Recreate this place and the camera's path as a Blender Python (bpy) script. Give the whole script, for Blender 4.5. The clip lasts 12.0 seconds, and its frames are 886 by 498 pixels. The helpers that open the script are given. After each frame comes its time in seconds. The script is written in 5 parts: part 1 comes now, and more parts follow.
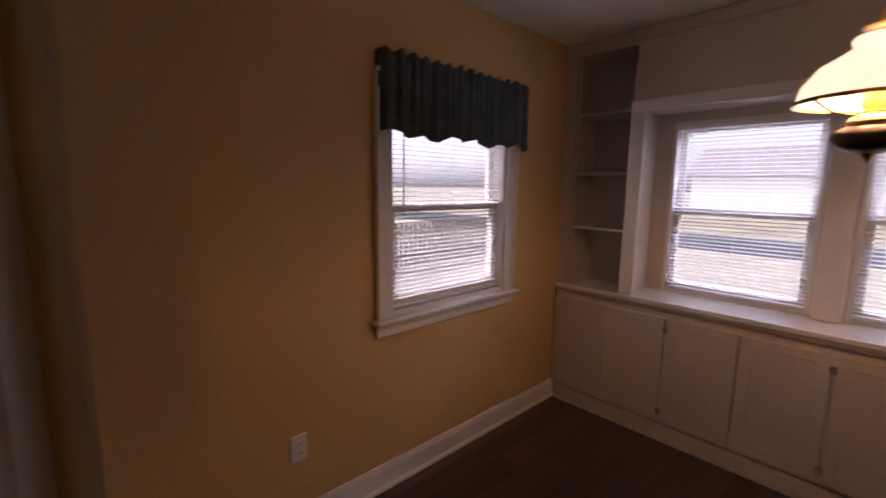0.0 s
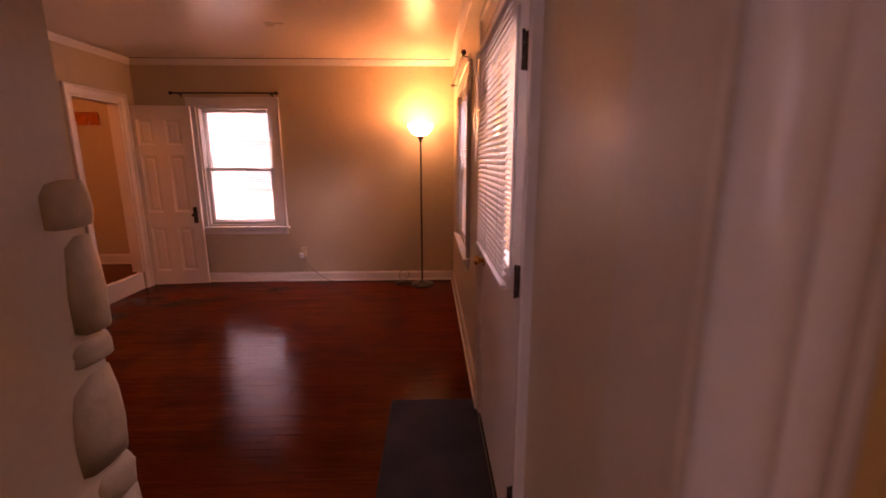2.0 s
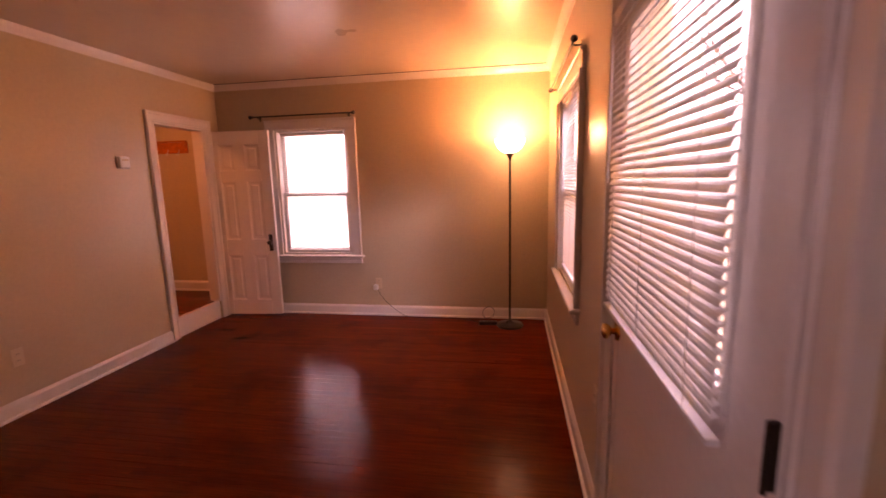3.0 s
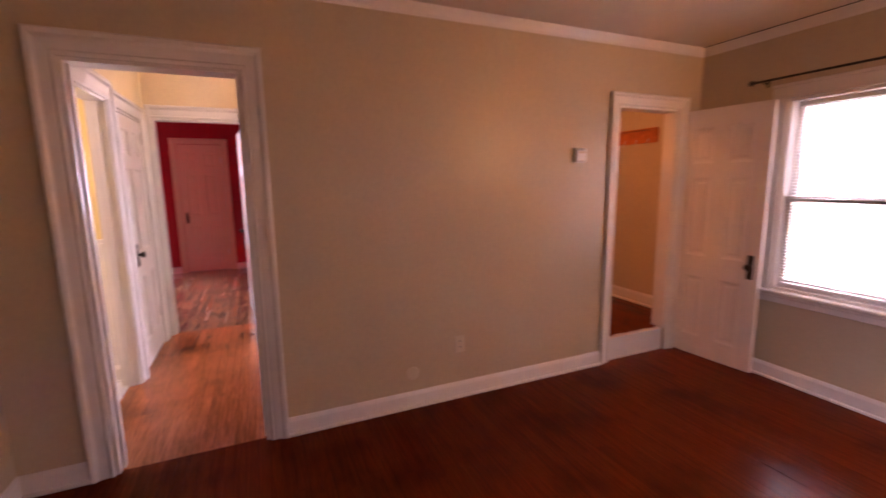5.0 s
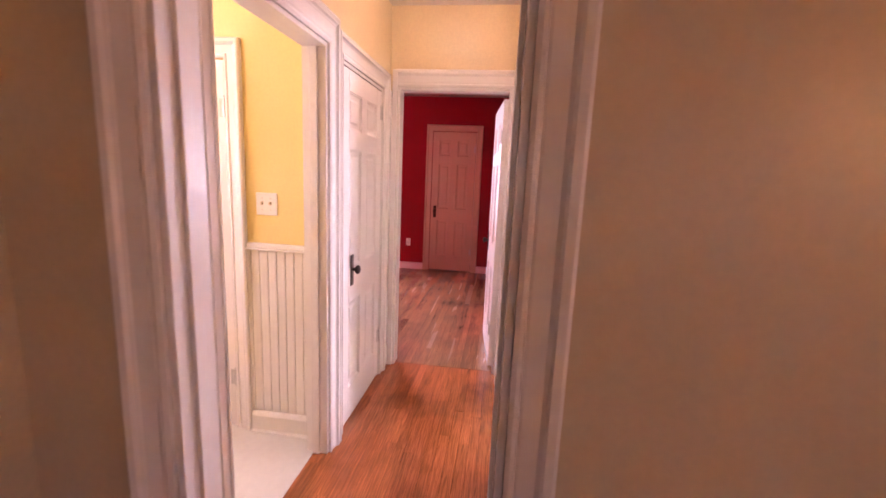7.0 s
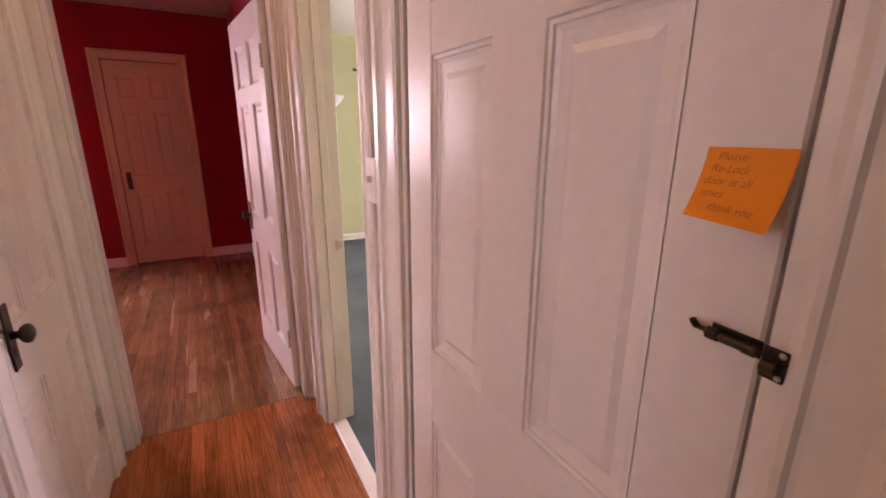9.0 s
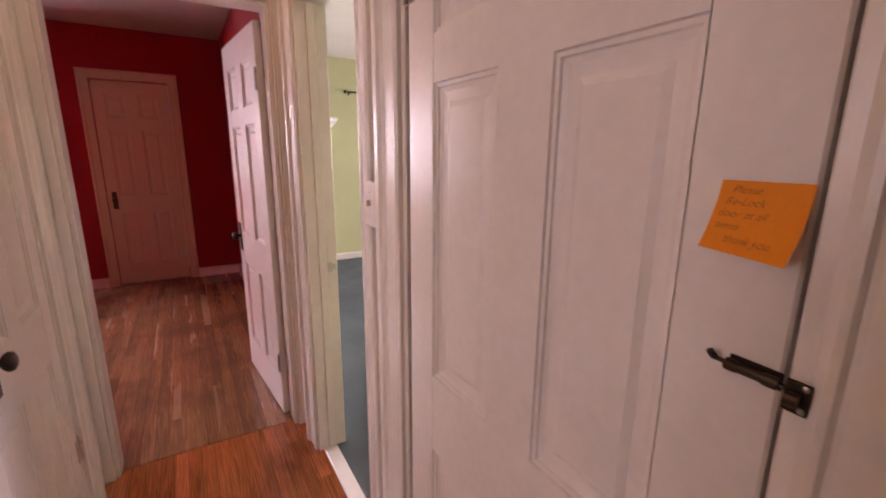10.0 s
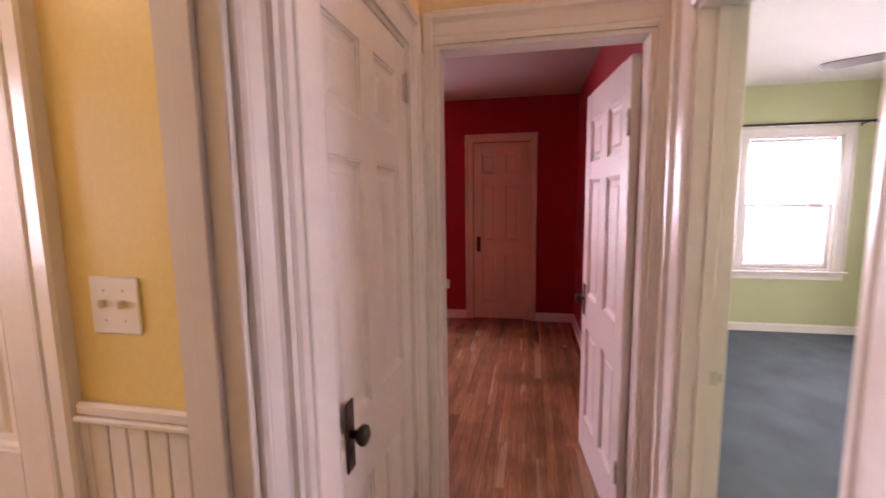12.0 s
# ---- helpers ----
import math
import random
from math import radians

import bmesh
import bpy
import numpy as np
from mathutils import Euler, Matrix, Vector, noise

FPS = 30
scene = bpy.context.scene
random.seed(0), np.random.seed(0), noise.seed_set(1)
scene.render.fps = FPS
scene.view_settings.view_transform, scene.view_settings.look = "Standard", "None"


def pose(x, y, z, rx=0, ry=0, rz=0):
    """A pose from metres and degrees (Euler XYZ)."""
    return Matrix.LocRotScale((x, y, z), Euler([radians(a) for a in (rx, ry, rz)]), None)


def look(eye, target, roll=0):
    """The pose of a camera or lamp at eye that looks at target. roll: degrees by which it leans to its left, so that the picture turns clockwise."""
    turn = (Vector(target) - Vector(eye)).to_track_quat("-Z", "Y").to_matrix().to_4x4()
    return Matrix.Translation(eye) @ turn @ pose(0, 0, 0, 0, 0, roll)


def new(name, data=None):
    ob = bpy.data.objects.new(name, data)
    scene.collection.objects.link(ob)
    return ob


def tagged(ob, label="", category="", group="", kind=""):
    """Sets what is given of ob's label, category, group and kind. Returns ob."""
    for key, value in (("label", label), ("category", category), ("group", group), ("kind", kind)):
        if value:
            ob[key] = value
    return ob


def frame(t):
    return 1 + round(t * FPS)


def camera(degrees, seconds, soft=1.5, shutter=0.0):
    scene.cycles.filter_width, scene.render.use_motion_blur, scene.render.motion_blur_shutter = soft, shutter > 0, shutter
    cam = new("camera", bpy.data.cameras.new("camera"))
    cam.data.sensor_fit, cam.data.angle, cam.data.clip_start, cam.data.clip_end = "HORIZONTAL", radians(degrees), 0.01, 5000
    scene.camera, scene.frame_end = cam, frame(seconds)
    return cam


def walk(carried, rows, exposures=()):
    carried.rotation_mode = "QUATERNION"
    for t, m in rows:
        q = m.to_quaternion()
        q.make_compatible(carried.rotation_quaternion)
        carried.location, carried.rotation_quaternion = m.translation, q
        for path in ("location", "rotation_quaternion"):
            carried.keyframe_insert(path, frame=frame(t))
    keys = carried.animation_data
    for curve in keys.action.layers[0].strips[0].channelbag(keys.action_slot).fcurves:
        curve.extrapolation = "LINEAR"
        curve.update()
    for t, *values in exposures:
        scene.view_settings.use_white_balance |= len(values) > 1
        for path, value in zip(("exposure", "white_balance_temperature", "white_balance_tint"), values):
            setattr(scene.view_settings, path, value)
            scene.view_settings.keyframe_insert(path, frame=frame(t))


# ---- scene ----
cam = camera(91.9, 12.0, soft=1.6, shutter=0.28)
PATH = [
    (0, (0.877, 1.145, 1.483), (2.225, 2.594, 1.191), 0.8),
    (0.5, (0.779, 1.215, 1.465), (1.715, 2.953, 1.141), 1.4),
    (1, (0.662, 1.296, 1.448), (1.138, 3.193, 1.029), 1.4),
    (1.5, (0.596, 1.479, 1.444), (0.802, 3.427, 1.04), 0.9),
    (2, (0.542, 1.747, 1.427), (0.603, 3.703, 1.013), -0.1),
    (2.5, (0.508, 2.078, 1.442), (0.357, 4.042, 1.094), 1.5),
    (2.7, (0.489, 2.206, 1.436), (0.31, 4.171, 1.108), -0.2),
    (4.3, (0.283, 3.225, 1.429), (-1.105, 4.631, 1.117), 0.9),
    (4.5, (0.161, 3.277, 1.459), (-1.336, 4.572, 1.172), 0.4),
    (5, (-0.161, 3.36, 1.463), (-1.975, 4.143, 1.15), -0.8),
    (5.5, (-0.545, 3.443, 1.483), (-2.501, 3.684, 1.145), 0.6),
    (6, (-0.95, 3.42, 1.485), (-2.925, 3.511, 1.181), -0.5),
    (6.5, (-1.405, 3.344, 1.456), (-3.369, 3.174, 1.119), 1.0),
    (6.7, (-1.588, 3.329, 1.481), (-3.542, 3.073, 1.14), 2.5),
    (8.3, (-2.701, 3.041, 1.442), (-4.65, 3.273, 1.057), -0.9),
    (8.5, (-2.736, 3.009, 1.443), (-4.613, 3.56, 1.028), -0.4),
    (9, (-2.761, 2.951, 1.429), (-4.443, 3.898, 0.902), 0.2),
    (9.5, (-2.767, 2.936, 1.422), (-4.387, 3.978, 0.882), 1.1),
    (10, (-2.781, 2.929, 1.44), (-4.452, 3.934, 0.999), 0.5),
    (10.5, (-2.852, 2.945, 1.471), (-4.735, 3.538, 1.151), -1.8),
    (11, (-2.976, 2.992, 1.493), (-4.958, 3.166, 1.292), -0.0),
    (11.5, (-3.103, 2.999, 1.495), (-5.084, 2.9, 1.244), -0.3),
    (12, (-3.255, 2.901, 1.495), (-5.2, 2.504, 1.251), -0.8),
]
# The clip's own camera opens up as it leaves the bright nook and goes into the darker rooms.
walk(cam, [(t, look(eye, target, roll)) for t, eye, target, roll in PATH],
     exposures=[(0, 1.1, 6000, 36), (0.5, 1.1, 6300, 43), (1.0, 1.1, 6600, 46), (1.5, 1.55, 7600, 72), (2.0, 2.25, 8400, 79), (2.5, 2.65, 8400, 80), (4.5, 2.85, 6800, 53), (5.0, 3.05, 6500, 51),
                (5.5, 3.4, 6300, 47), (6.0, 3.52, 6300, 48), (6.5, 3.47, 6400, 54), (8.5, 2.5, 7500, 50), (9.5, 2.08, 7400, 50), (10.5, 2.08, 7300, 44), (11.0, 2.27, 7200, 45), (12, 2.2, 7000, 46)])

# ---- world and large lights ----
world = bpy.data.worlds.new("overcast_sky")
scene.world = world
world.use_nodes = True
wn = world.node_tree
sky = wn.nodes.new("ShaderNodeTexSky")
sky.sky_type, sky.sun_disc = "NISHITA", False
sky.sun_elevation, sky.sun_rotation = radians(53), radians(-27)
sky.dust_density, sky.air_density = 3.0, 1.0
grey = wn.nodes.new("ShaderNodeHueSaturation")
grey.inputs["Saturation"].default_value = 0.25
wn.links.new(sky.outputs[0], grey.inputs["Color"])
wn.links.new(grey.outputs[0], wn.nodes["Background"].inputs[0])
wn.nodes["Background"].inputs[1].default_value = 0.15


def lamp(name, kind, m, energy, color, size=0.1, size_y=None):
    data = bpy.data.lights.new(name, kind)
    data.energy, data.color = energy, color
    if kind == "AREA":
        data.shape, data.size, data.size_y = "RECTANGLE", size, size_y or size
    elif kind == "SUN":
        data.angle = size
    else:
        data.shadow_soft_size = size
    ob = new(name, data)
    ob.matrix_world = m
    return ob


lamp("sun", "SUN", look((-4, 8, 12), (0, 0, 0)), 1.5, (1, 0.97, 0.93), radians(16))
DAY = (0.86, 0.92, 1.0)
COOL = (0.86, 0.92, 1.0)
# The sky's light, standing before the openings of the windows, outside the panes.
lamp("sky_light_north_window", "AREA", look((-1.6, 7.25, 1.45), (-1.6, 4.0, 1.0)), 0.22, DAY, 1.0, 1.5)
lamp("sky_light_green_room", "AREA", look((-8.85, 5.47, 1.5), (-5.0, 5.0, 0.8)), 38, DAY, 1.0, 1.5)
# Extra fill for the green room, added at an unseen north window.
lamp("fill_light_green_room_north", "AREA", look((-6.4, 7.5, 1.5), (-6.0, 4.0, 0.8)), 26, DAY, 1.1, 1.4)
lamp("sky_light_red_room", "AREA", look((-8.75, 0.5, 1.7), (-4.6, 2.8, 0.0)), 40, DAY, 0.85, 1.3)
# Bathroom fill, added outside a window that stays out of view.
lamp("fill_light_bathroom", "AREA", look((-3.35, 0.32, 1.6), (-3.4, 2.0, 1.0)), 3, DAY, 0.7, 0.9)
lamp("sky_light_nook_east", "AREA", look((5.0, 1.3, 3.4), (2.0, 1.3, 0.4)), 105, COOL, 2.2, 1.6)
# Added fill through an unseen kitchen window, to brighten the stub and casing.
lamp("fill_light_kitchen", "AREA", look((-1.75, -0.75, 1.6), (0.5, 1.8, 1.2)), 4.5, DAY, 0.9, 1.0)
lamp("sky_light_nook_north", "AREA", look((2.45, 4.3, 3.3), (2.4, 1.6, 0.4)), 18, COOL, 1.4, 1.4)
lamp("sky_light_porch", "AREA", look((2.4, 4.4, 3.2), (0.6, 4.4, 1.2)), 1.7, DAY, 2.4, 1.4)
# Lamps that are lit in the house; the bathroom one is an unseen addition.
WARM = (1.0, 0.50, 0.17)
lamp("torchiere_bulb", "POINT", pose(0.452, 6.50, 1.80), 5.8, WARM, 0.05)
lamp("hall_bulb", "POINT", pose(-4.2, 2.95, 2.545), 1.2, (1.0, 0.70, 0.43), 0.08)
lamp("closet_bulb", "POINT", pose(-3.25, 5.3, 2.3), 3.0, (1.0, 0.42, 0.12), 0.06)
lamp("pendant_bulb", "POINT", pose(2.55, 1.235, 1.775), 4.2, (1.0, 0.62, 0.30), 0.04)
lamp("bathroom_fill", "POINT", pose(-3.3, 1.45, 2.25), 1.1, (1.0, 0.78, 0.5), 0.08)


# ---- materials ----
def material(name, rgb, rough=0.5, metal=0.0, vary=0.12, fine=60.0, coarse=2.5, bump=0.05, coat=0.0, pieces=0.0, stretch=(1, 1, 1), spec=0.5, dirt=0.0, worn=1.0, grain=0.0):
    """Base colour with a fine grain and coarse stains, a rough-map and a light relief. pieces: spread of tone from piece to piece."""
    m = bpy.data.materials.new(name)
    m.use_nodes = True
    n, l = m.node_tree.nodes, m.node_tree.links
    b = n["Principled BSDF"]
    co = n.new("ShaderNodeTexCoord")
    mp = n.new("ShaderNodeMapping")
    mp.inputs["Scale"].default_value = stretch
    l.new(co.outputs["Object"], mp.inputs[0])
    n1, n2 = n.new("ShaderNodeTexNoise"), n.new("ShaderNodeTexNoise")
    n1.inputs["Scale"].default_value, n1.inputs["Detail"].default_value = fine, 6
    n2.inputs["Scale"].default_value, n2.inputs["Detail"].default_value = coarse, 4
    l.new(mp.outputs[0], n1.inputs[0]), l.new(mp.outputs[0], n2.inputs[0])
    add = n.new("ShaderNodeMath")
    add.operation = "ADD"
    l.new(n1.outputs[0], add.inputs[0]), l.new(n2.outputs[0], add.inputs[1])
    last = add
    if pieces:
        info = n.new("ShaderNodeObjectInfo")
        mul = n.new("ShaderNodeMath")
        mul.operation = "MULTIPLY_ADD"
        mul.inputs[1].default_value, mul.inputs[2].default_value = pieces, -pieces / 2
        l.new(info.outputs["Random"], mul.inputs[0])
        last = n.new("ShaderNodeMath")
        last.operation = "ADD"
        l.new(add.outputs[0], last.inputs[0]), l.new(mul.outputs[0], last.inputs[1])
        off = n.new("ShaderNodeMath")
        off.operation = "MULTIPLY"
        off.inputs[1].default_value = 37.0
        l.new(info.outputs["Random"], off.inputs[0]), l.new(off.outputs[0], mp.inputs["Location"])
    ramp = n.new("ShaderNodeValToRGB")
    ramp.color_ramp.elements[0].position, ramp.color_ramp.elements[1].position = 0.55, 1.0
    half = n.new("ShaderNodeMath")
    half.operation = "MULTIPLY"
    half.inputs[1].default_value = 0.75
    l.new(last.outputs[0], half.inputs[0]), l.new(half.outputs[0], ramp.inputs[0])
    lo, hi = [c * (1 - vary) for c in rgb], [min(1, c * (1 + vary)) for c in rgb]
    ramp.color_ramp.elements[0].color, ramp.color_ramp.elements[1].color = (*lo, 1), (*hi, 1)
    colour = ramp.outputs[0]
    if dirt:
        spots = n.new("ShaderNodeTexNoise")
        spots.inputs["Scale"].default_value, spots.inputs["Detail"].default_value = 7.0, 8
        if pieces:
            spots.inputs["Scale"].default_value = 2.6
            l.new(n.new("ShaderNodeNewGeometry").outputs["Position"], spots.inputs[0])
        else:
            l.new(co.outputs["Object"], spots.inputs[0])
        pick = n.new("ShaderNodeValToRGB")
        pick.color_ramp.elements[0].position, pick.color_ramp.elements[1].position = (0.50, 0.68) if pieces else (0.58, 0.72)
        l.new(spots.outputs[0], pick.inputs[0])
        mix = n.new("ShaderNodeMixRGB")
        mix.inputs[2].default_value = (*[c * 0.45 for c in rgb], 1)
        scale = n.new("ShaderNodeMath")
        scale.operation = "MULTIPLY"
        scale.inputs[1].default_value = dirt
        l.new(pick.outputs[0], scale.inputs[0])
        l.new(scale.outputs[0], mix.inputs[0]), l.new(colour, mix.inputs[1])
        colour = mix.outputs[0]
    if grain:
        wave = n.new("ShaderNodeTexWave")
        wave.bands_direction = "Y"
        wave.inputs["Scale"].default_value, wave.inputs["Distortion"].default_value = 9.0, 14.0
        wave.inputs["Detail"].default_value, wave.inputs["Detail Scale"].default_value = 4.0, 1.3
        l.new(mp.outputs[0], wave.inputs[0])
        dim = n.new("ShaderNodeMapRange")
        dim.inputs["To Min"].default_value, dim.inputs["To Max"].default_value = 1 - grain, 1.0
        l.new(wave.outputs["Fac"], dim.inputs[0])
        lines = n.new("ShaderNodeMixRGB")
        lines.blend_type, lines.inputs[0].default_value = "MULTIPLY", 1.0
        l.new(colour, lines.inputs[1]), l.new(dim.outputs[0], lines.inputs[2])
        colour = lines.outputs[0]
    l.new(colour, b.inputs["Base Color"])
    rr = n.new("ShaderNodeMapRange")
    rr.inputs["To Min"].default_value, rr.inputs["To Max"].default_value = max(0.02, rough - 0.08 * worn), min(1, rough + 0.1 * worn)
    l.new(n2.outputs[0], rr.inputs[0]), l.new(rr.outputs[0], b.inputs["Roughness"])
    b.inputs["Metallic"].default_value, b.inputs["Coat Weight"].default_value = metal, coat
    b.inputs["Specular IOR Level"].default_value = spec
    if bump:
        bp = n.new("ShaderNodeBump")
        bp.inputs["Strength"].default_value, bp.inputs["Distance"].default_value = bump, 0.01
        l.new(n1.outputs[0], bp.inputs["Height"]), l.new(bp.outputs[0], b.inputs["Normal"])
    return m


def glowing(name, rgb, strength, base=None):
    m = bpy.data.materials.new(name)
    m.use_nodes = True
    b = m.node_tree.nodes["Principled BSDF"]
    b.inputs["Base Color"].default_value = (*(base or rgb), 1)
    b.inputs["Emission Color"].default_value, b.inputs["Emission Strength"].default_value = (*rgb, 1), strength
    b.inputs["Roughness"].default_value = 0.3
    return m


def glass_material(name, rgb=(1, 1, 1), rough=0.0):
    m = bpy.data.materials.new(name)
    m.use_nodes = True
    b = m.node_tree.nodes["Principled BSDF"]
    b.inputs["Base Color"].default_value, b.inputs["Roughness"].default_value = (*rgb, 1), rough
    b.inputs["Transmission Weight"].default_value, b.inputs["IOR"].default_value = 1.0, 1.45
    return m


BEIGE = material("beige_gloss_wall_paint", (0.56, 0.46, 0.31), 0.32, fine=45, coarse=1.6, bump=0.035, vary=0.05)
CEIL = material("glossy_cream_ceiling_paint", (0.66, 0.55, 0.42), 0.30, fine=14, coarse=1.2, bump=0.0, vary=0.04)
HALLP = material("pale_yellow_hall_paint", (0.76, 0.62, 0.38), 0.36, fine=60, bump=0.04, vary=0.05)
YELLOW = material("mustard_nook_wall_paint", (0.67, 0.445, 0.175), 0.55, fine=90, bump=0.06, vary=0.05)
BATHY = material("bathroom_yellow_paint", (0.80, 0.63, 0.26), 0.35, fine=80, bump=0.05, vary=0.04)
RED = material("dark_red_wall_paint", (0.30, 0.006, 0.010), 0.6, fine=80, bump=0.06, vary=0.08, spec=0.3)
GREEN = material("pale_green_wall_paint", (0.51, 0.54, 0.30), 0.5, fine=80, bump=0.06, vary=0.04)
FLATW = material("flat_white_ceiling_paint", (0.72, 0.70, 0.66), 0.7, fine=60, bump=0.06, vary=0.04)
TRIM = material("white_gloss_trim_paint", (0.78, 0.74, 0.70), 0.24, fine=35, coarse=4, bump=0.0, vary=0.03, worn=0.2)
DOORP = material("white_satin_door_paint", (0.77, 0.72, 0.68), 0.33, fine=45, coarse=3, bump=0.035, vary=0.04, dirt=0.04)
# Ceiling colour darkened to mauve so it holds the red room's dimness.
CEILR = material("dimmed_mauve_ceiling", (0.40, 0.31, 0.29), 0.7, fine=60, bump=0.06, vary=0.05)
CREAMD = material("cream_door_tone", (0.56, 0.43, 0.29), 0.4, fine=45, coarse=3, bump=0.035, vary=0.05, dirt=0.05)
CABP = material("cream_cabinet_paint", (0.56, 0.485, 0.40), 0.4, fine=50, coarse=3, bump=0.03, vary=0.05)
STONEP = material("painted_fieldstone", (0.44, 0.35, 0.225), 0.5, fine=25, coarse=6, bump=0.3, vary=0.09, pieces=0.08)
MORTAR = material("painted_mortar", (0.27, 0.215, 0.14), 0.7, fine=40, coarse=8, bump=0.5, vary=0.2)
OAK = material("red_stained_oak_boards", (0.145, 0.023, 0.0048), 0.17, vary=0.28, fine=20, coarse=2.2, bump=0.07, coat=0.0, pieces=0.16, stretch=(0.2, 3.0, 1), dirt=0.6, spec=0.05, grain=0.25)
OAKH = material("orange_worn_oak_boards", (0.50, 0.145, 0.042), 0.22, vary=0.36, fine=24, coarse=2.4, bump=0.08, coat=0.2, pieces=0.25, stretch=(0.25, 3.0, 1), dirt=0.85, grain=0.38)
OAKR = material("brown_worn_oak_boards", (0.38, 0.185, 0.088), 0.24, vary=0.36, fine=24, coarse=2.4, bump=0.14, coat=0.5, pieces=0.32, stretch=(0.25, 3.0, 1), dirt=0.6, grain=0.28)
LAMIN = material("dark_brown_laminate", (0.070, 0.028, 0.017), 0.32, vary=0.5, fine=18, coarse=2.2, bump=0.03, pieces=0.5, stretch=(0.12, 1.4, 1))
SUBF = material("dark_floor_joint", (0.02, 0.011, 0.007), 0.8, bump=0)
CARPET = material("blue_grey_carpet", (0.13, 0.165, 0.18), 0.95, fine=320, coarse=3, bump=0.9, vary=0.25, spec=0.1)
MATM = material("slate_blue_doormat", (0.095, 0.10, 0.145), 0.95, fine=400, coarse=4, bump=0.9, vary=0.3, spec=0.1)
VINYL = material("white_bathroom_vinyl", (0.66, 0.63, 0.58), 0.3, fine=30, bump=0.03, vary=0.05)
SLAT = material("white_vinyl_blind", (0.80, 0.80, 0.80), 0.45, bump=0, vary=0.03)
BLACK = material("black_painted_metal", (0.013, 0.009, 0.009), 0.38, bump=0.02, vary=0.2)
BRONZE = material("dark_bronze_hardware", (0.055, 0.040, 0.032), 0.36, metal=0.85, bump=0.03, vary=0.25)
BRASS = material("polished_brass", (0.80, 0.55, 0.20), 0.18, metal=1.0, bump=0.01, vary=0.1)
OLDBR = material("painted_over_hinge", (0.30, 0.24, 0.18), 0.45, bump=0.05, vary=0.3)
NICKEL = material("worn_nickel", (0.55, 0.53, 0.50), 0.3, metal=1.0, bump=0.02, vary=0.15)
PLASTIC = material("white_plastic", (0.80, 0.78, 0.74), 0.35, bump=0.0, vary=0.02)
PLATE = material("beige_painted_plate", (0.64, 0.56, 0.42), 0.4, bump=0.0, vary=0.03)
ALMOND = material("almond_plastic", (0.66, 0.54, 0.36), 0.4, bump=0.0, vary=0.03)
DARK = material("dark_slot", (0.01, 0.01, 0.01), 0.6, bump=0)
PINE = material("orange_pine", (0.52, 0.15, 0.03), 0.35, fine=20, coarse=2, bump=0.04, vary=0.3, stretch=(1, 0.15, 1))
FABRIC = material("teal_grey_valance_cloth", (0.105, 0.13, 0.148), 0.9, fine=300, coarse=9, bump=0.3, vary=0.3, spec=0.1)
NOTE = material("orange_note_paper", (0.95, 0.30, 0.01), 0.7, bump=0.01, vary=0.04, fine=200)
INK = material("grey_pencil", (0.42, 0.13, 0.02), 0.8, bump=0)
OPAL = glowing("lit_opal_glass", (1.0, 0.66, 0.30), 3.2, (0.9, 0.85, 0.75))
OPALP = glowing("lit_pendant_glass", (1.0, 0.74, 0.42), 0.62, (0.9, 0.85, 0.75))
OPALH = glowing("lit_hall_glass", (1.0, 0.8, 0.55), 0.9, (0.9, 0.85, 0.75))
LED = glowing("violet_night_light", (0.22, 0.10, 1.0), 0.35)
GLASS = glass_material("window_glass")
SMOKE = glass_material("amber_lamp_glass", (0.9, 0.55, 0.25))
GRASS = material("winter_lawn", (0.32, 0.29, 0.20), 0.95, fine=60, coarse=0.4, bump=0.6, vary=0.35)
SIDING = material("neighbour_siding", (0.74, 0.73, 0.71), 0.6, fine=20, bump=0.03, vary=0.06)
ROOFM = material("asphalt_shingle_roof", (0.26, 0.245, 0.235), 0.9, fine=60, bump=0.5, vary=0.3)
BARK = material("grey_bark", (0.13, 0.11, 0.095), 0.9, fine=30, coarse=5, bump=0.7, vary=0.3)
LEAF = material("rust_autumn_leaves", (0.28, 0.13, 0.05), 0.8, fine=20, bump=0.1, vary=0.4)
FANB = material("dark_walnut_fan_blade", (0.07, 0.04, 0.025), 0.45, fine=20, bump=0.03, vary=0.3, stretch=(0.2, 1, 1))
FENCEM = material("weathered_fence", (0.24, 0.19, 0.15), 0.85, fine=30, bump=0.3, vary=0.25, stretch=(1, 1, 0.2))
ROADM = material("asphalt_road", (0.05, 0.05, 0.052), 0.9, fine=120, bump=0.4, vary=0.2)


# ---- builders ----
def obj(name, bm, mat, smooth=False):
    me = bpy.data.meshes.new(name)
    bm.to_mesh(me)
    bm.free()
    me.materials.append(mat)
    if smooth:
        me.polygons.foreach_set("use_smooth", [True] * len(me.polygons))
    return new(name, me)


def part(name, bm, mat, parent, label="", smooth=False):
    ob = obj(name, bm, mat, smooth)
    ob.parent = parent
    return tagged(ob, label) if label else ob


def thing(name, label, category, m=None, group="", kind=""):
    """An empty at the thing's base, that carries its parts."""
    ob = new(name)
    ob.empty_display_size = 0.05
    if m is not None:
        ob.matrix_world = m
    return tagged(ob, label, category, group, kind)


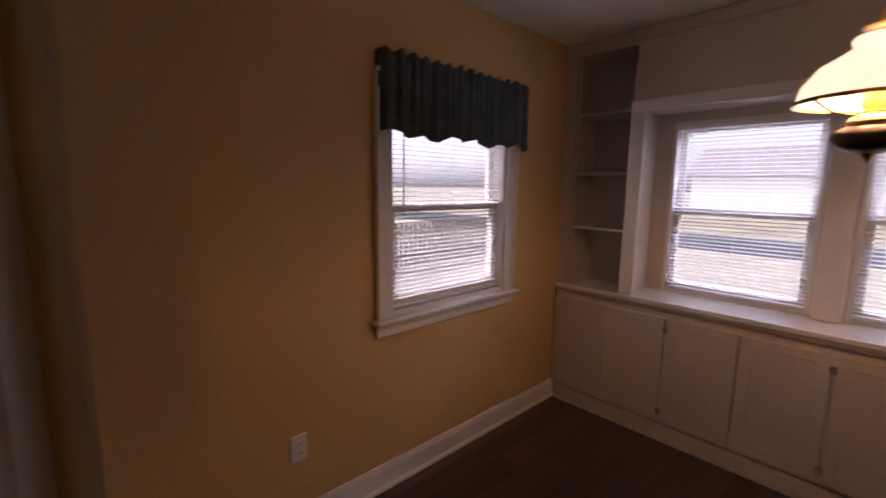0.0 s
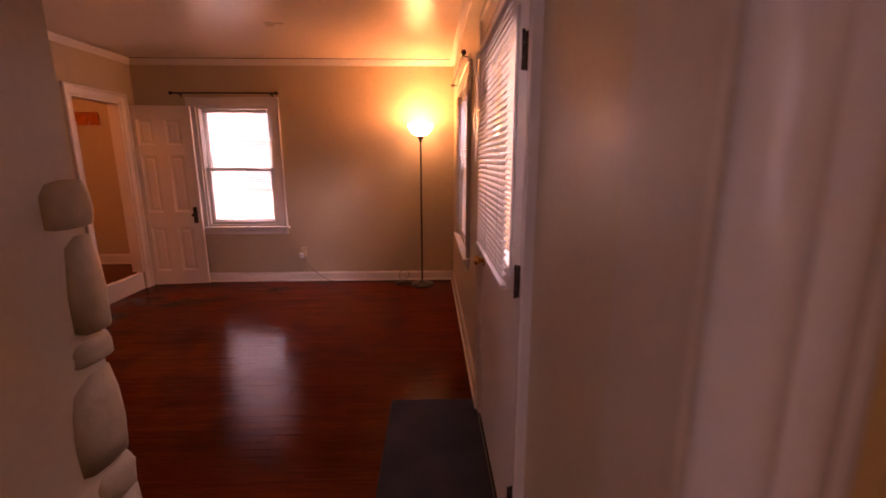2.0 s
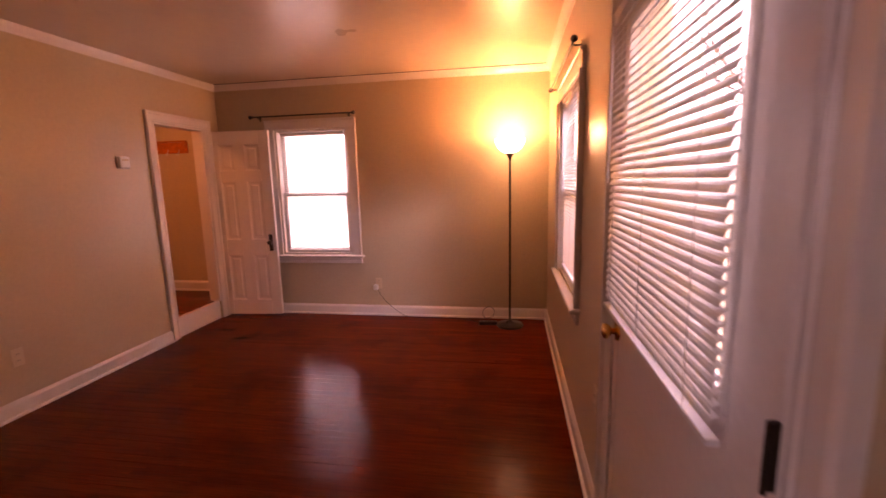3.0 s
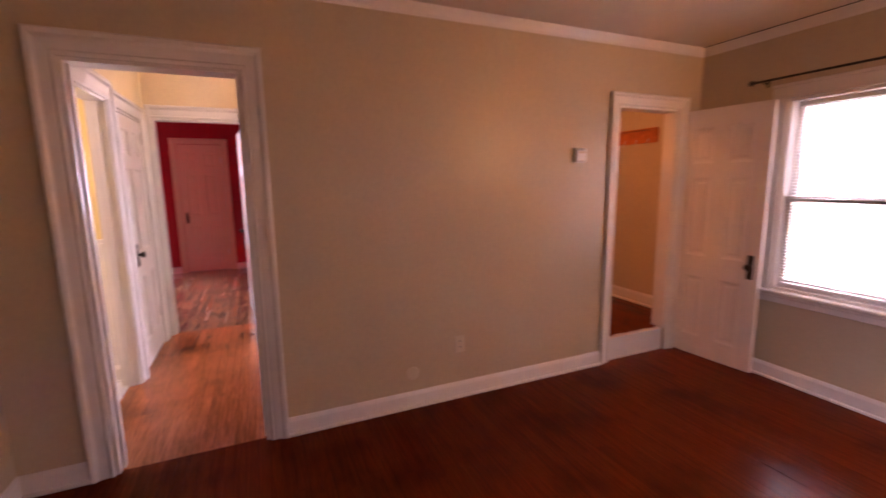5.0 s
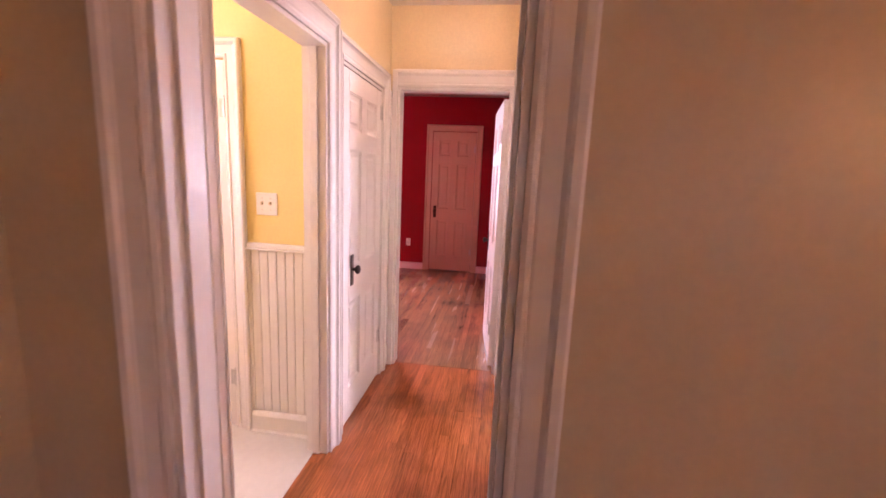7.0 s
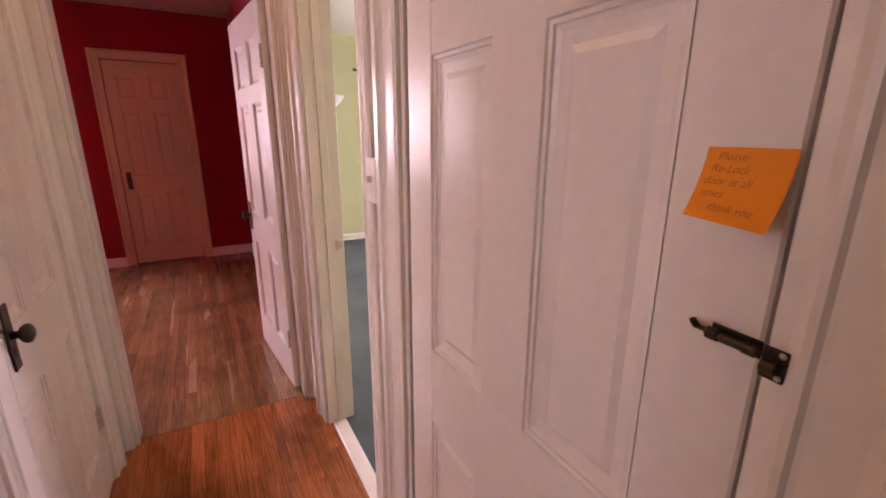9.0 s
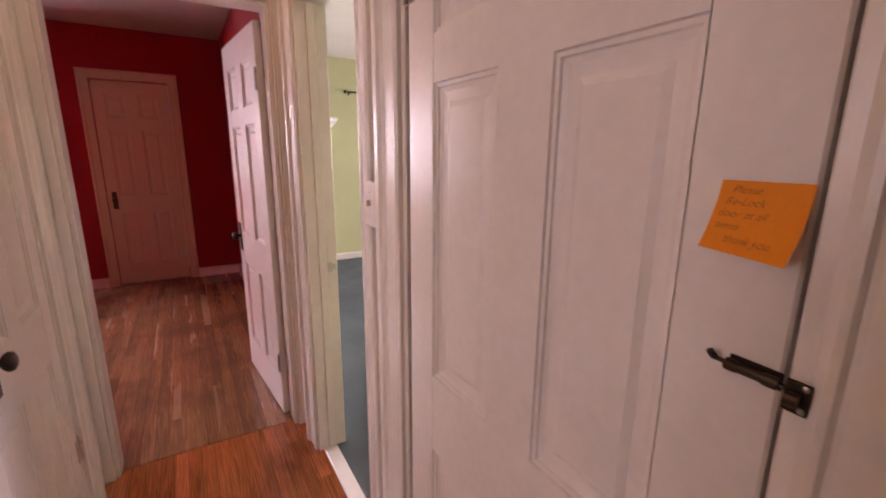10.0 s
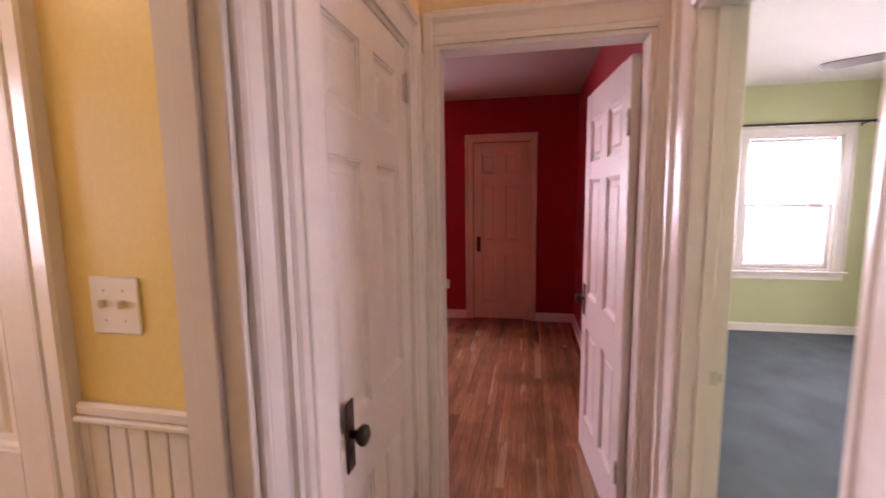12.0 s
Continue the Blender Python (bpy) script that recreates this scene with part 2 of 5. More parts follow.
def box(bm, x0, x1, y0, y1, z0, z1, bevel=0.0, seg=1):
    x0, x1, y0, y1, z0, z1 = min(x0, x1), max(x0, x1), min(y0, y1), max(y0, y1), min(z0, z1), max(z0, z1)
    v = [bm.verts.new(p) for p in ((x0, y0, z0), (x1, y0, z0), (x1, y1, z0), (x0, y1, z0), (x0, y0, z1), (x1, y0, z1), (x1, y1, z1), (x0, y1, z1))]
    f = [bm.faces.new([v[i] for i in q]) for q in ((0, 3, 2, 1), (4, 5, 6, 7), (0, 1, 5, 4), (1, 2, 6, 5), (2, 3, 7, 6), (3, 0, 4, 7))]
    if bevel:
        edges = list({e for q in f for e in q.edges})
        bmesh.ops.bevel(bm, geom=edges, offset=min(bevel, 0.45 * min(x1 - x0, y1 - y0, z1 - z0)), segments=seg, affect="EDGES", profile=0.5)
    return bm


def B(*args):
    return box(bmesh.new(), *args)


def lathe(bm, profile, seg=20, m=None):
    """Turns (radius, height) pairs about z."""
    m = m or Matrix()
    rings = []
    for r, z in profile:
        if r < 1e-5:
            rings.append([bm.verts.new(m @ Vector((0, 0, z)))])
        else:
            rings.append([bm.verts.new(m @ Vector((r * math.cos(2 * math.pi * i / seg), r * math.sin(2 * math.pi * i / seg), z))) for i in range(seg)])
    for a, b in zip(rings, rings[1:]):
        for i in range(seg):
            j = (i + 1) % seg
            q = [a[i % len(a)], a[j % len(a)], b[j % len(b)], b[i % len(b)]]
            q = [w for k, w in enumerate(q) if w not in q[:k]]
            if len(q) > 2:
                bm.faces.new(q)
    bmesh.ops.recalc_face_normals(bm, faces=bm.faces)
    return bm


def L(profile, seg=20, m=None):
    return lathe(bmesh.new(), profile, seg, m)


def tube(bm, points, r, seg=8):
    """A round bar along points."""
    pts = [Vector(p) for p in points]
    rings = []
    for i, p in enumerate(pts):
        d = (pts[min(i + 1, len(pts) - 1)] - pts[max(i - 1, 0)]).normalized()
        u = d.orthogonal().normalized() if not rings else (u - d * u.dot(d)).normalized()
        w = d.cross(u)
        rr = r[i] if isinstance(r, (list, tuple)) else r
        rings.append([bm.verts.new(p + rr * (u * math.cos(2 * math.pi * k / seg) + w * math.sin(2 * math.pi * k / seg))) for k in range(seg)])
    for a, b in zip(rings, rings[1:]):
        for k in range(seg):
            bm.faces.new((a[k], a[(k + 1) % seg], b[(k + 1) % seg], b[k]))
    bm.faces.new(rings[0][::-1]), bm.faces.new(rings[-1])
    return bm


def T(points, r, seg=8):
    return tube(bmesh.new(), points, r, seg)


def slab(name, axis, f0, f1, a0, a1, z0, z1, holes, mat, label):
    """A wall that fills f0..f1 across, a0..a1 along and z0..z1 up, with holes (a0, a1, z0, z1) right through it. axis: 'x' if its faces look along x."""
    As = sorted({a0, a1, *[h[0] for h in holes], *[h[1] for h in holes]})
    Zs = sorted({z0, z1, *[h[2] for h in holes], *[h[3] for h in holes]})
    As, Zs = [a for a in As if a0 <= a <= a1], [z for z in Zs if z0 <= z <= z1]
    full = {}
    for i in range(len(As) - 1):
        for k in range(len(Zs) - 1):
            ca, cz = (As[i] + As[i + 1]) / 2, (Zs[k] + Zs[k + 1]) / 2
            full[i, k] = not any(h[0] < ca < h[1] and h[2] < cz < h[3] for h in holes)
    bm = bmesh.new()
    P = (lambda f, a, z: (f, a, z)) if axis == "x" else (lambda f, a, z: (a, f, z))
    for (i, k), on in full.items():
        if not on:
            continue
        a, b, c, d = As[i], As[i + 1], Zs[k], Zs[k + 1]
        quads = [[(f0, a, c), (f0, b, c), (f0, b, d), (f0, a, d)], [(f1, a, c), (f1, b, c), (f1, b, d), (f1, a, d)]]
        if not full.get((i - 1, k)):
            quads.append([(f0, a, c), (f1, a, c), (f1, a, d), (f0, a, d)])
        if not full.get((i + 1, k)):
            quads.append([(f0, b, c), (f1, b, c), (f1, b, d), (f0, b, d)])
        if not full.get((i, k - 1)):
            quads.append([(f0, a, c), (f1, a, c), (f1, b, c), (f0, b, c)])
        if not full.get((i, k + 1)):
            quads.append([(f0, a, d), (f1, a, d), (f1, b, d), (f0, b, d)])
        for q in quads:
            bm.faces.new([bm.verts.new(P(*p)) for p in q])
    bmesh.ops.remove_doubles(bm, verts=bm.verts, dist=1e-5)
    bmesh.ops.recalc_face_normals(bm, faces=bm.faces)
    return tagged(obj(name, bm, mat), label, "wall", kind="structure")


def run(bm, axis, face, out, a0, a1, z0, z1, profile):
    """A moulding along a wall. profile: (height share, depth) steps from its foot to its top; out: +1 or -1."""
    P = (lambda f, a, z: (f, a, z)) if axis == "x" else (lambda f, a, z: (a, f, z))
    pts = [(face, z0)] + [(face + out * d, z0 + (z1 - z0) * h) for h, d in profile] + [(face, z1)]
    A, C = [bm.verts.new(P(f, a0, z)) for f, z in pts], [bm.verts.new(P(f, a1, z)) for f, z in pts]
    for i in range(len(pts) - 1):
        bm.faces.new((A[i], A[i + 1], C[i + 1], C[i]))
    bm.faces.new(A), bm.faces.new(C)
    bmesh.ops.recalc_face_normals(bm, faces=bm.faces)
    return bm


BASEP = ((0.0, 0.030), (0.12, 0.030), (0.16, 0.017), (0.80, 0.017), (0.88, 0.013), (1.0, 0.006))
CROWNP = ((0.0, 0.006), (0.25, 0.012), (0.6, 0.03), (1.0, 0.045))


def baseboard(axis, face, out, a0, a1, h=0.108, mat=None, z=0.0):
    bm = bmesh.new()
    run(bm, axis, face, out, a0, a1, z, z + h, BASEP)
    return tagged(obj("baseboard", bm, mat or TRIM), "white painted wooden baseboard along the wall", "baseboard", kind="structure")


def crown(axis, face, out, a0, a1, z1, h=0.06):
    bm = bmesh.new()
    run(bm, axis, face, out, a0, a1, z1 - h, z1, CROWNP)
    return tagged(obj("crown_moulding", bm, TRIM), "narrow white crown moulding under the ceiling", "moulding", kind="structure")


CASEP = ((0.0, 0.0), (0.0, 0.011), (0.10, 0.016), (0.17, 0.016), (0.21, 0.011), (0.27, 0.013), (0.62, 0.017), (0.70, 0.022), (0.76, 0.030), (0.92, 0.032), (1.0, 0.026), (1.0, 0.0))


def casing(name, axis, face, out, a0, a1, z0, z1, w=0.11, d=0.02, sides="LRT", top=None, mat=None, label="white painted wooden door casing with a moulded edge"):
    """Boards round an opening, on the wall's face: two legs and a head, mitred at the corners, with a bead within and a raised band without."""
    mat = mat or TRIM
    top = top or w
    root = thing(name, label, "casing", kind="structure")
    P = (lambda f, a, z: (f, a, z)) if axis == "x" else (lambda f, a, z: (a, f, z))

    def board(name, ends):
        b = bmesh.new()
        A, C = [], []
        for u, h in CASEP:
            (p, q), f = ends(u), face + out * h * d / 0.02
            A.append(b.verts.new(P(f, *p))), C.append(b.verts.new(P(f, *q)))
        for i in range(len(A) - 1):
            b.faces.new((A[i], A[i + 1], C[i + 1], C[i]))
        b.faces.new(A), b.faces.new(C)
        bmesh.ops.recalc_face_normals(b, faces=b.faces)
        part(name, b, mat, root)
    if "L" in sides:
        board("casing_leg", lambda u: ((a0 - u * w, z0), (a0 - u * w, z1 + u * top)))
    if "R" in sides:
        board("casing_leg", lambda u: ((a1 + u * w, z0), (a1 + u * w, z1 + u * top)))
    e0, e1 = (w if "L" in sides else 0), (w if "R" in sides else 0)
    board("casing_head", lambda u: ((a0 - u * e0, z1 + u * top), (a1 + u * e1, z1 + u * top)))
    return root


def jamb(axis, f0, f1, a0, a1, z0, z1, t=0.018, mat=None, stop=True):
    """The boards that line an opening, with a stop bead."""
    root = thing("door_frame", "white painted wooden jamb boards lining the doorway", "door frame", kind="structure")
    P = (lambda b, p, q, r, s, g, h: box(b, p, q, r, s, g, h, 0.002)) if axis == "x" else (lambda b, p, q, r, s, g, h: box(b, r, s, p, q, g, h, 0.002))
    m = (f0 + f1) / 2
    for p, q, e in ((a0, a0 + t, 1), (a1 - t, a1, -1)):
        b = bmesh.new()
        P(b, f0, f1, p, q, z0, z1)
        if stop:
            P(b, m - 0.018, m + 0.018, *((q, q + 0.011) if e > 0 else (p - 0.011, p)), z0, z1 - t)
        part("side_jamb", b, mat or TRIM, root)
    b = bmesh.new()
    P(b, f0, f1, a0 + t, a1 - t, z1 - t, z1)
    part("head_jamb", b, mat or TRIM, root)
    return root


def knob_set(root, x, z, y, out, mat, rose="plate", knob_mat=None):
    """A back plate and a round knob on a door's face at y; out: the side to which it stands out."""
    b = bmesh.new()
    if rose == "plate":
        box(b, x - 0.022, x + 0.022, y, y + out * 0.006, z - 0.095, z + 0.085, 0.004)
        box(b, x - 0.006, x + 0.006, y + out * 0.005, y + out * 0.0075, z - 0.06, z - 0.035, 0.001)
    else:
        lathe(b, ((0.0, 0), (0.033, 0), (0.031, 0.006), (0.0, 0.009)), 18, pose(x, y, z, -90 * out))
    plate = part("back_plate", b, mat, root)
    k = L(((0.0, 0.0), (0.010, 0.0), (0.010, 0.016), (0.020, 0.022), (0.026, 0.031), (0.024, 0.041), (0.013, 0.047), (0.0, 0.048)), 20, pose(x, y + out * 0.004, z, -90 * out))
    part("door_knob", k, knob_mat or mat, root, smooth=True)
    return plate


def panel_door(name, label, m, w, h, rows, mat=None, t=0.036, stile=0.11, mull=0.12, knob=None, knob_mat=None, hinges=None, hinge_side=0, rose="plate", sides=(1, -1), group=""):
    """A moulded wooden door: x along its width, z up, y through it. rows: (z0, z1) of its pairs of panels."""
    mat = mat or DOORP
    root = thing(name, label, "door", m, group)
    pw = (w - 2 * stile - mull) / 2
    cols = ((stile, stile + pw), (w - stile - pw, w - stile))
    b = bmesh.new()
    for p, q in ((0, stile), (w - stile, w)):
        box(b, p, q, -t / 2, t / 2, 0, h, 0.003)
    zs = [0] + [z for r in rows for z in r] + [h]
    for k in range(0, len(zs), 2):
        box(b, stile, w - stile, -t / 2 + 0.0005, t / 2 - 0.0005, zs[k], zs[k + 1])
    for z0, z1 in rows:
        box(b, stile + pw, w - stile - pw, -t / 2 + 0.0008, t / 2 - 0.0008, z0, z1)
    part("door_frame", b, mat, root)
    for z0, z1 in rows:
        for p, q in cols:
            b = bmesh.new()
            box(b, p, q, -0.003, 0.003, z0, z1)
            for s in (1, -1):
                # a sloped moulding that runs from the frame down to the sunk field, and a raised middle
                o = [(p, z0), (q, z0), (q, z1), (p, z1)]
                rings = []
                for ins, y in ((0.0, t / 2 - 0.001), (0.002, t / 2 - 0.005), (0.008, t / 2 - 0.006), (0.010, t / 2 - 0.010), (0.018, 0.0045), (0.030, 0.0035), (0.036, 0.0035), (0.048, 0.0085), (0.050, 0.0085)):
                    ins = min(ins, 0.45 * (q - p))
                    rings.append([b.verts.new((x + (ins if i in (0, 3) else -ins), s * y, z + (ins if i in (0, 1) else -ins))) for i, (x, z) in enumerate(o)])
                for r0, r1 in zip(rings, rings[1:]):
                    for i in range(4):
                        b.faces.new((r0[i], r0[(i + 1) % 4], r1[(i + 1) % 4], r1[i]))
                b.faces.new(rings[-1])
            bmesh.ops.recalc_face_normals(b, faces=b.faces)
            part("panel", b, mat, root)
    if knob:
        for s in sides:
            knob_set(root, knob[0], knob[1], s * t / 2, s, BRONZE, rose, knob_mat)
    for z in hinges or ():
        hx = 0 if hinge_side == 0 else w
        for s in sides[:1]:
            b = bmesh.new()
            for k in range(3):
                tube(b, [(hx, s * (t / 2 + 0.006), z - 0.045 + k * 0.031), (hx, s * (t / 2 + 0.006), z - 0.045 + k * 0.031 + 0.029)], 0.007, 8)
            lathe(b, ((0, 0), (0.006, 0.002), (0.004, 0.012), (0, 0.014)), 8, pose(hx, s * (t / 2 + 0.006), z + 0.047))
            e = 1 if hinge_side == 0 else -1
            box(b, hx, hx + e * 0.03, s * t / 2, s * (t / 2 + 0.003), z - 0.045, z + 0.045, 0.001)
            part("hinge", b, NICKEL, root)
    return root


def cover_plate(name, label, m, kind="outlet", mat=None, gang=1):
    """An outlet or a switch plate. x across, z up, the wall at y = 0, the room towards -y."""
    mat = mat or PLASTIC
    root = thing(name, label, "outlet" if kind == "outlet" else "switch", m)
    w = 0.035 + 0.023 * (gang - 1)
    part("plate", B(-w, w, -0.006, 0.0, -0.058, 0.058, 0.003), mat, root)
    for g in range(gang):
        cx = (g - (gang - 1) / 2) * 0.046
        if kind == "outlet":
            for z in (-0.021, 0.021):
                part("socket", B(cx - 0.017, cx + 0.017, -0.009, -0.005, z - 0.014, z + 0.014, 0.003), mat, root)
                for dx in (-0.006, 0.006):
                    part("slot", B(cx + dx - 0.0012, cx + dx + 0.0012, -0.0096, -0.0085, z - 0.003, z + 0.006), DARK, root)
        else:
            part("toggle", B(cx - 0.005, cx + 0.005, -0.018, -0.005, -0.004, 0.012, 0.002), ALMOND if gang > 1 else mat, root)
            for z in (-0.03, 0.03):
                part("screw", L(((0, 0), (0.003, 0), (0.002, 0.001), (0, 0.0015)), 8, pose(cx, -0.006, z, 90)), NICKEL, root)
    return root


def blind(name, label, m, w, h, tilt=18, pitch=0.0215, wand=True, mat=None):
    """A mini-blind: head rail, slats, cords, bottom rail. x across 0..w, hanging from z = 0 down to -h, the room towards -y."""
    root = thing(name, label, "window blind", m)
    mat = mat or SLAT
    part("head_rail", B(0, w, -0.014, 0.014, -0.028, 0.0, 0.002), mat, root)
    me = bpy.data.meshes.new("slat")
    b = bmesh.new()
    pr = [(-0.0115, -0.0012), (-0.006, 0.0008), (0, 0.0015), (0.006, 0.0008), (0.0115, -0.0012)]
    A = [b.verts.new((0.004, y, z)) for y, z in pr]
    C = [b.verts.new((w - 0.004, y, z)) for y, z in pr]
    for i in range(4):
        b.faces.new((A[i], A[i + 1], C[i + 1], C[i]))
    b.to_mesh(me), b.free()
    me.materials.append(mat)
    n = int((h - 0.05) / pitch)
    for i in range(n):
        s = new("slat", me)
        s.parent = root
        s.matrix_basis = pose(0, 0, -0.04 - i * pitch, tilt + random.uniform(-1.5, 1.5))
    part("bottom_rail", B(0.002, w - 0.002, -0.011, 0.011, -h, -h + 0.014, 0.002), mat, root)
    for x in (0.12 * w, 0.5 * w, 0.88 * w):
        part("ladder_cord", T([(x, -0.013, -0.02), (x, -0.013, -h + 0.01)], 0.0008, 4), mat, root)
    if wand:
        part("tilt_wand", T([(0.06, -0.022, -0.02), (0.06, -0.024, -0.55 * h)], 0.004, 6), mat, root)
    return root


def sash_window(name, label, m, w, h, depth=0.12, cas=0.10, sill_out=0.055, mat=None, muntins=(0, 0), frame_w=0.045, cases="LRT", grid=None):
    """A double-hung window in a hole w wide and h high. x across from the hole's left, z up from its foot, the room towards -y, the wall's face at y = 0."""
    mat = mat or TRIM
    root = thing(name, label, "window", m, kind="structure")
    b = bmesh.new()
    t = 0.02
    box(b, 0, t, -0.001, depth, 0, h), box(b, w - t, w, -0.001, depth, 0, h), box(b, t, w - t, -0.001, depth, h - t, h), box(b, t, w - t, 0, depth, 0, t)
    part("window_frame", b, mat, root)
    mid = h * 0.49
    for nm, z0, z1, y in (("lower_sash", t, mid + 0.02, 0.055), ("upper_sash", mid - 0.02, h - t, 0.09)):
        b = bmesh.new()
        f = frame_w
        box(b, t, t + f, y - 0.016, y + 0.016, z0, z1, 0.003), box(b, w - t - f, w - t, y - 0.016, y + 0.016, z0, z1, 0.003)
        box(b, t + f, w - t - f, y - 0.016, y + 0.016, z0, z0 + (f * 1.3 if z0 == t else 0.04), 0.003)
        box(b, t + f, w - t - f, y - 0.016, y + 0.016, z1 - 0.04, z1, 0.003)
        sash = part(nm, b, mat, root)
        nx, nz = muntins
        for i in range(nx):
            x = t + f + (w - 2 * t - 2 * f) * (i + 1) / (nx + 1)
            part("muntin", B(x - 0.008, x + 0.008, y - 0.01, y + 0.01, z0 + f, z1 - 0.04), mat, sash)
        for i in range(nz):
            z = z0 + f + (z1 - z0 - f - 0.04) * (i + 1) / (nz + 1)
            part("muntin", B(t + f, w - t - f, y - 0.009, y + 0.009, z - 0.008, z + 0.008), mat, sash)
        pane = part("pane", B(t + f - 0.004, w - t - f + 0.004, y - 0.002, y + 0.002, z0 + 0.03, z1 - 0.03), GLASS, sash)
        pane.visible_shadow = False
    if cas:
        for e0, e1, on in ((-cas, 0, "L" in cases), (w, w + cas, "R" in cases)):
            if on:
                b = B(e0, e1, -0.02, 0, -0.0, h, 0.003)
                o = (e0, e0 + 0.022) if e0 < 0 else (e1 - 0.022, e1)
                box(b, o[0], o[1], -0.03, -0.018, 0, h, 0.004)
                part("side_casing", b, mat, root)
        b = B(-cas, w + cas, -0.02, 0, h, h + cas, 0.003)
        box(b, -cas, w + cas, -0.032, -0.018, h + cas - 0.022, h + cas, 0.004)
        part("head_casing", b, mat, root)
        part("window_sill", B(-cas - 0.025, w + cas + 0.025, -sill_out, 0.03, -0.025, 0.0, 0.006), mat, root)
        b = B(-cas, w + cas, -0.018, 0, -0.09, -0.025, 0.003)
        box(b, -cas, w + cas, -0.026, -0.016, -0.05, -0.025, 0.006)
        part("apron", b, mat, root)
    return root


def rod(name, label, m, length, out=0.07, r=0.008, ball=0.02):
    """A curtain rod on two brackets: x along it, the wall at y = 0, the room towards -y."""
    root = thing(name, label, "curtain rod", m)
    part("pole", T([(0, -out, 0), (length, -out, 0)], r, 10), BLACK, root)
    for x, s in ((0, -1), (length, 1)):
        part("finial", L(((0, -0.005), (0.011, -0.003), (0.011, 0.006), (ball, 0.018), (ball, 0.026), (0.008, 0.04), (0, 0.042)), 12, pose(x, -out, 0, 0, 90 * s)), BLACK, root)
    for x in (0.05, length - 0.05):
        b = T([(x, 0, -0.012), (x, -out * 0.6, -0.012), (x, -out, -0.002)], 0.005, 6)
        box(b, x - 0.009, x + 0.009, -0.004, 0, -0.035, 0.012, 0.002)
        part("bracket", b, BLACK, root)
    return root

# ---- large structure: living room ----
W, E, N, S = -2.657, 0.822, 6.738, 2.22
CL = 2.475
JAMB, OPEN = -0.11, 0.735
slab("wall_west", "x", W - 0.063, W, 2.10, 6.86, 0, 2.7, [(2.60, 3.337, -1, 2.03), (5.87, 6.50, -1, 2.0)], BEIGE, "beige semi-gloss painted plaster wall with two doorways")
slab("wall_north", "y", N, N + 0.12, -2.72, 0.95, 0, 2.7, [(-2.005, -1.205, 0.66, 1.985)], BEIGE, "beige semi-gloss painted plaster wall with a window")
slab("wall_east", "x", E, E + 0.13, 2.13, 6.86, 0, 2.7, [(2.965, 3.90, -1, 2.0), (4.78, 5.65, 0.74, 1.955)], BEIGE, "beige semi-gloss painted plaster wall with the entry door and a window")
slab("wall_south", "y", 2.13, S, -2.72, E, 0, 2.7, [(JAMB, E, -1, 2.12)], BEIGE, "beige painted plaster wall above the stone chimney breast")
tagged(obj("ceiling", B(-2.72, 0.95, 2.13, 6.86, CL, 2.58), CEIL), "glossy cream painted living room ceiling", "ceiling", kind="structure")
for a in (("x", W, 1, 3.437, 5.78), ("x", W, 1, S, 2.50), ("y", N, -1, -2.66, E), ("x", E, -1, 4.0, N), ("x", E, -1, S, 2.86), ("y", S, 1, W, -1.63), ("x", JAMB, 1, 2.03, 2.44)):
    baseboard(*a)
for a in (("x", W, 1, S, N), ("y", N, -1, W, E), ("x", E, -1, S, N)):
    crown(*a, CL - 0.006)
# Solid dark strip whose colour imitates the shadow line over the north crown.
tagged(obj("trim", B(W, E, N - 0.047, N, CL - 0.0055, CL - 0.0005), SUBF), "dark strip that imitates the shaded gap above the moulding", "trim", kind="structure")
casing("door_casing", "x", W, 1, 2.60, 3.337, 0, 2.03, 0.10, 0.022, top=0.11)
casing("door_casing", "x", W, 1, 5.87, 6.50, 0, 2.0, 0.09, 0.02)
jamb("x", W - 0.126, W + 0.001, 2.60, 3.337, 0, 2.03)
jamb("x", W - 0.12, W + 0.001, 5.87, 6.50, 0.19, 2.0, stop=False)
casing("door_casing", "x", E, -1, 2.965, 3.90, 0, 2.0, 0.10, 0.02)
jamb("x", E - 0.001, E + 0.13, 2.965, 3.90, 0, 2.0, stop=False)
tagged(obj("step_riser", B(W - 0.06, W - 0.008, 5.885, 6.485, 0, 0.19, 0.004), TRIM), "white painted riser of the step into the closet", "step", kind="structure")

# closet beyond the step
slab("wall_closet_north", "y", 6.90, 7.0, -4.0, -2.72, 0, 2.7, [], BEIGE, "beige painted plaster wall inside the closet")
slab("wall_closet_west", "x", -3.86, -3.80, 4.4, 7.0, 0, 2.7, [], BEIGE, "beige painted plaster wall inside the closet")
slab("wall_closet_south", "y", 4.4, 4.5, -3.86, -2.72, 0, 2.7, [], BEIGE, "beige painted plaster wall inside the closet")
bm = bmesh.new()
v = [bm.verts.new(p) for p in ((-3.9, 4.4, 2.55), (-2.72, 4.4, 2.55), (-2.72, 6.9, 2.55), (-3.9, 6.9, 2.55), (-3.9, 4.4, 2.62), (-2.72, 4.4, 2.62), (-2.72, 6.9, 2.62), (-3.9, 6.9, 2.62))]
for q in ((0, 3, 2, 1), (4, 5, 6, 7), (0, 1, 5, 4), (1, 2, 6, 5), (2, 3, 7, 6), (3, 0, 4, 7)):
    bm.faces.new([v[i] for i in q])
tagged(obj("ceiling_closet", bm, BEIGE), "beige painted closet ceiling", "ceiling", kind="structure")
baseboard("y", 6.90, -1, -3.8, -2.73, 0.12, z=0.19)
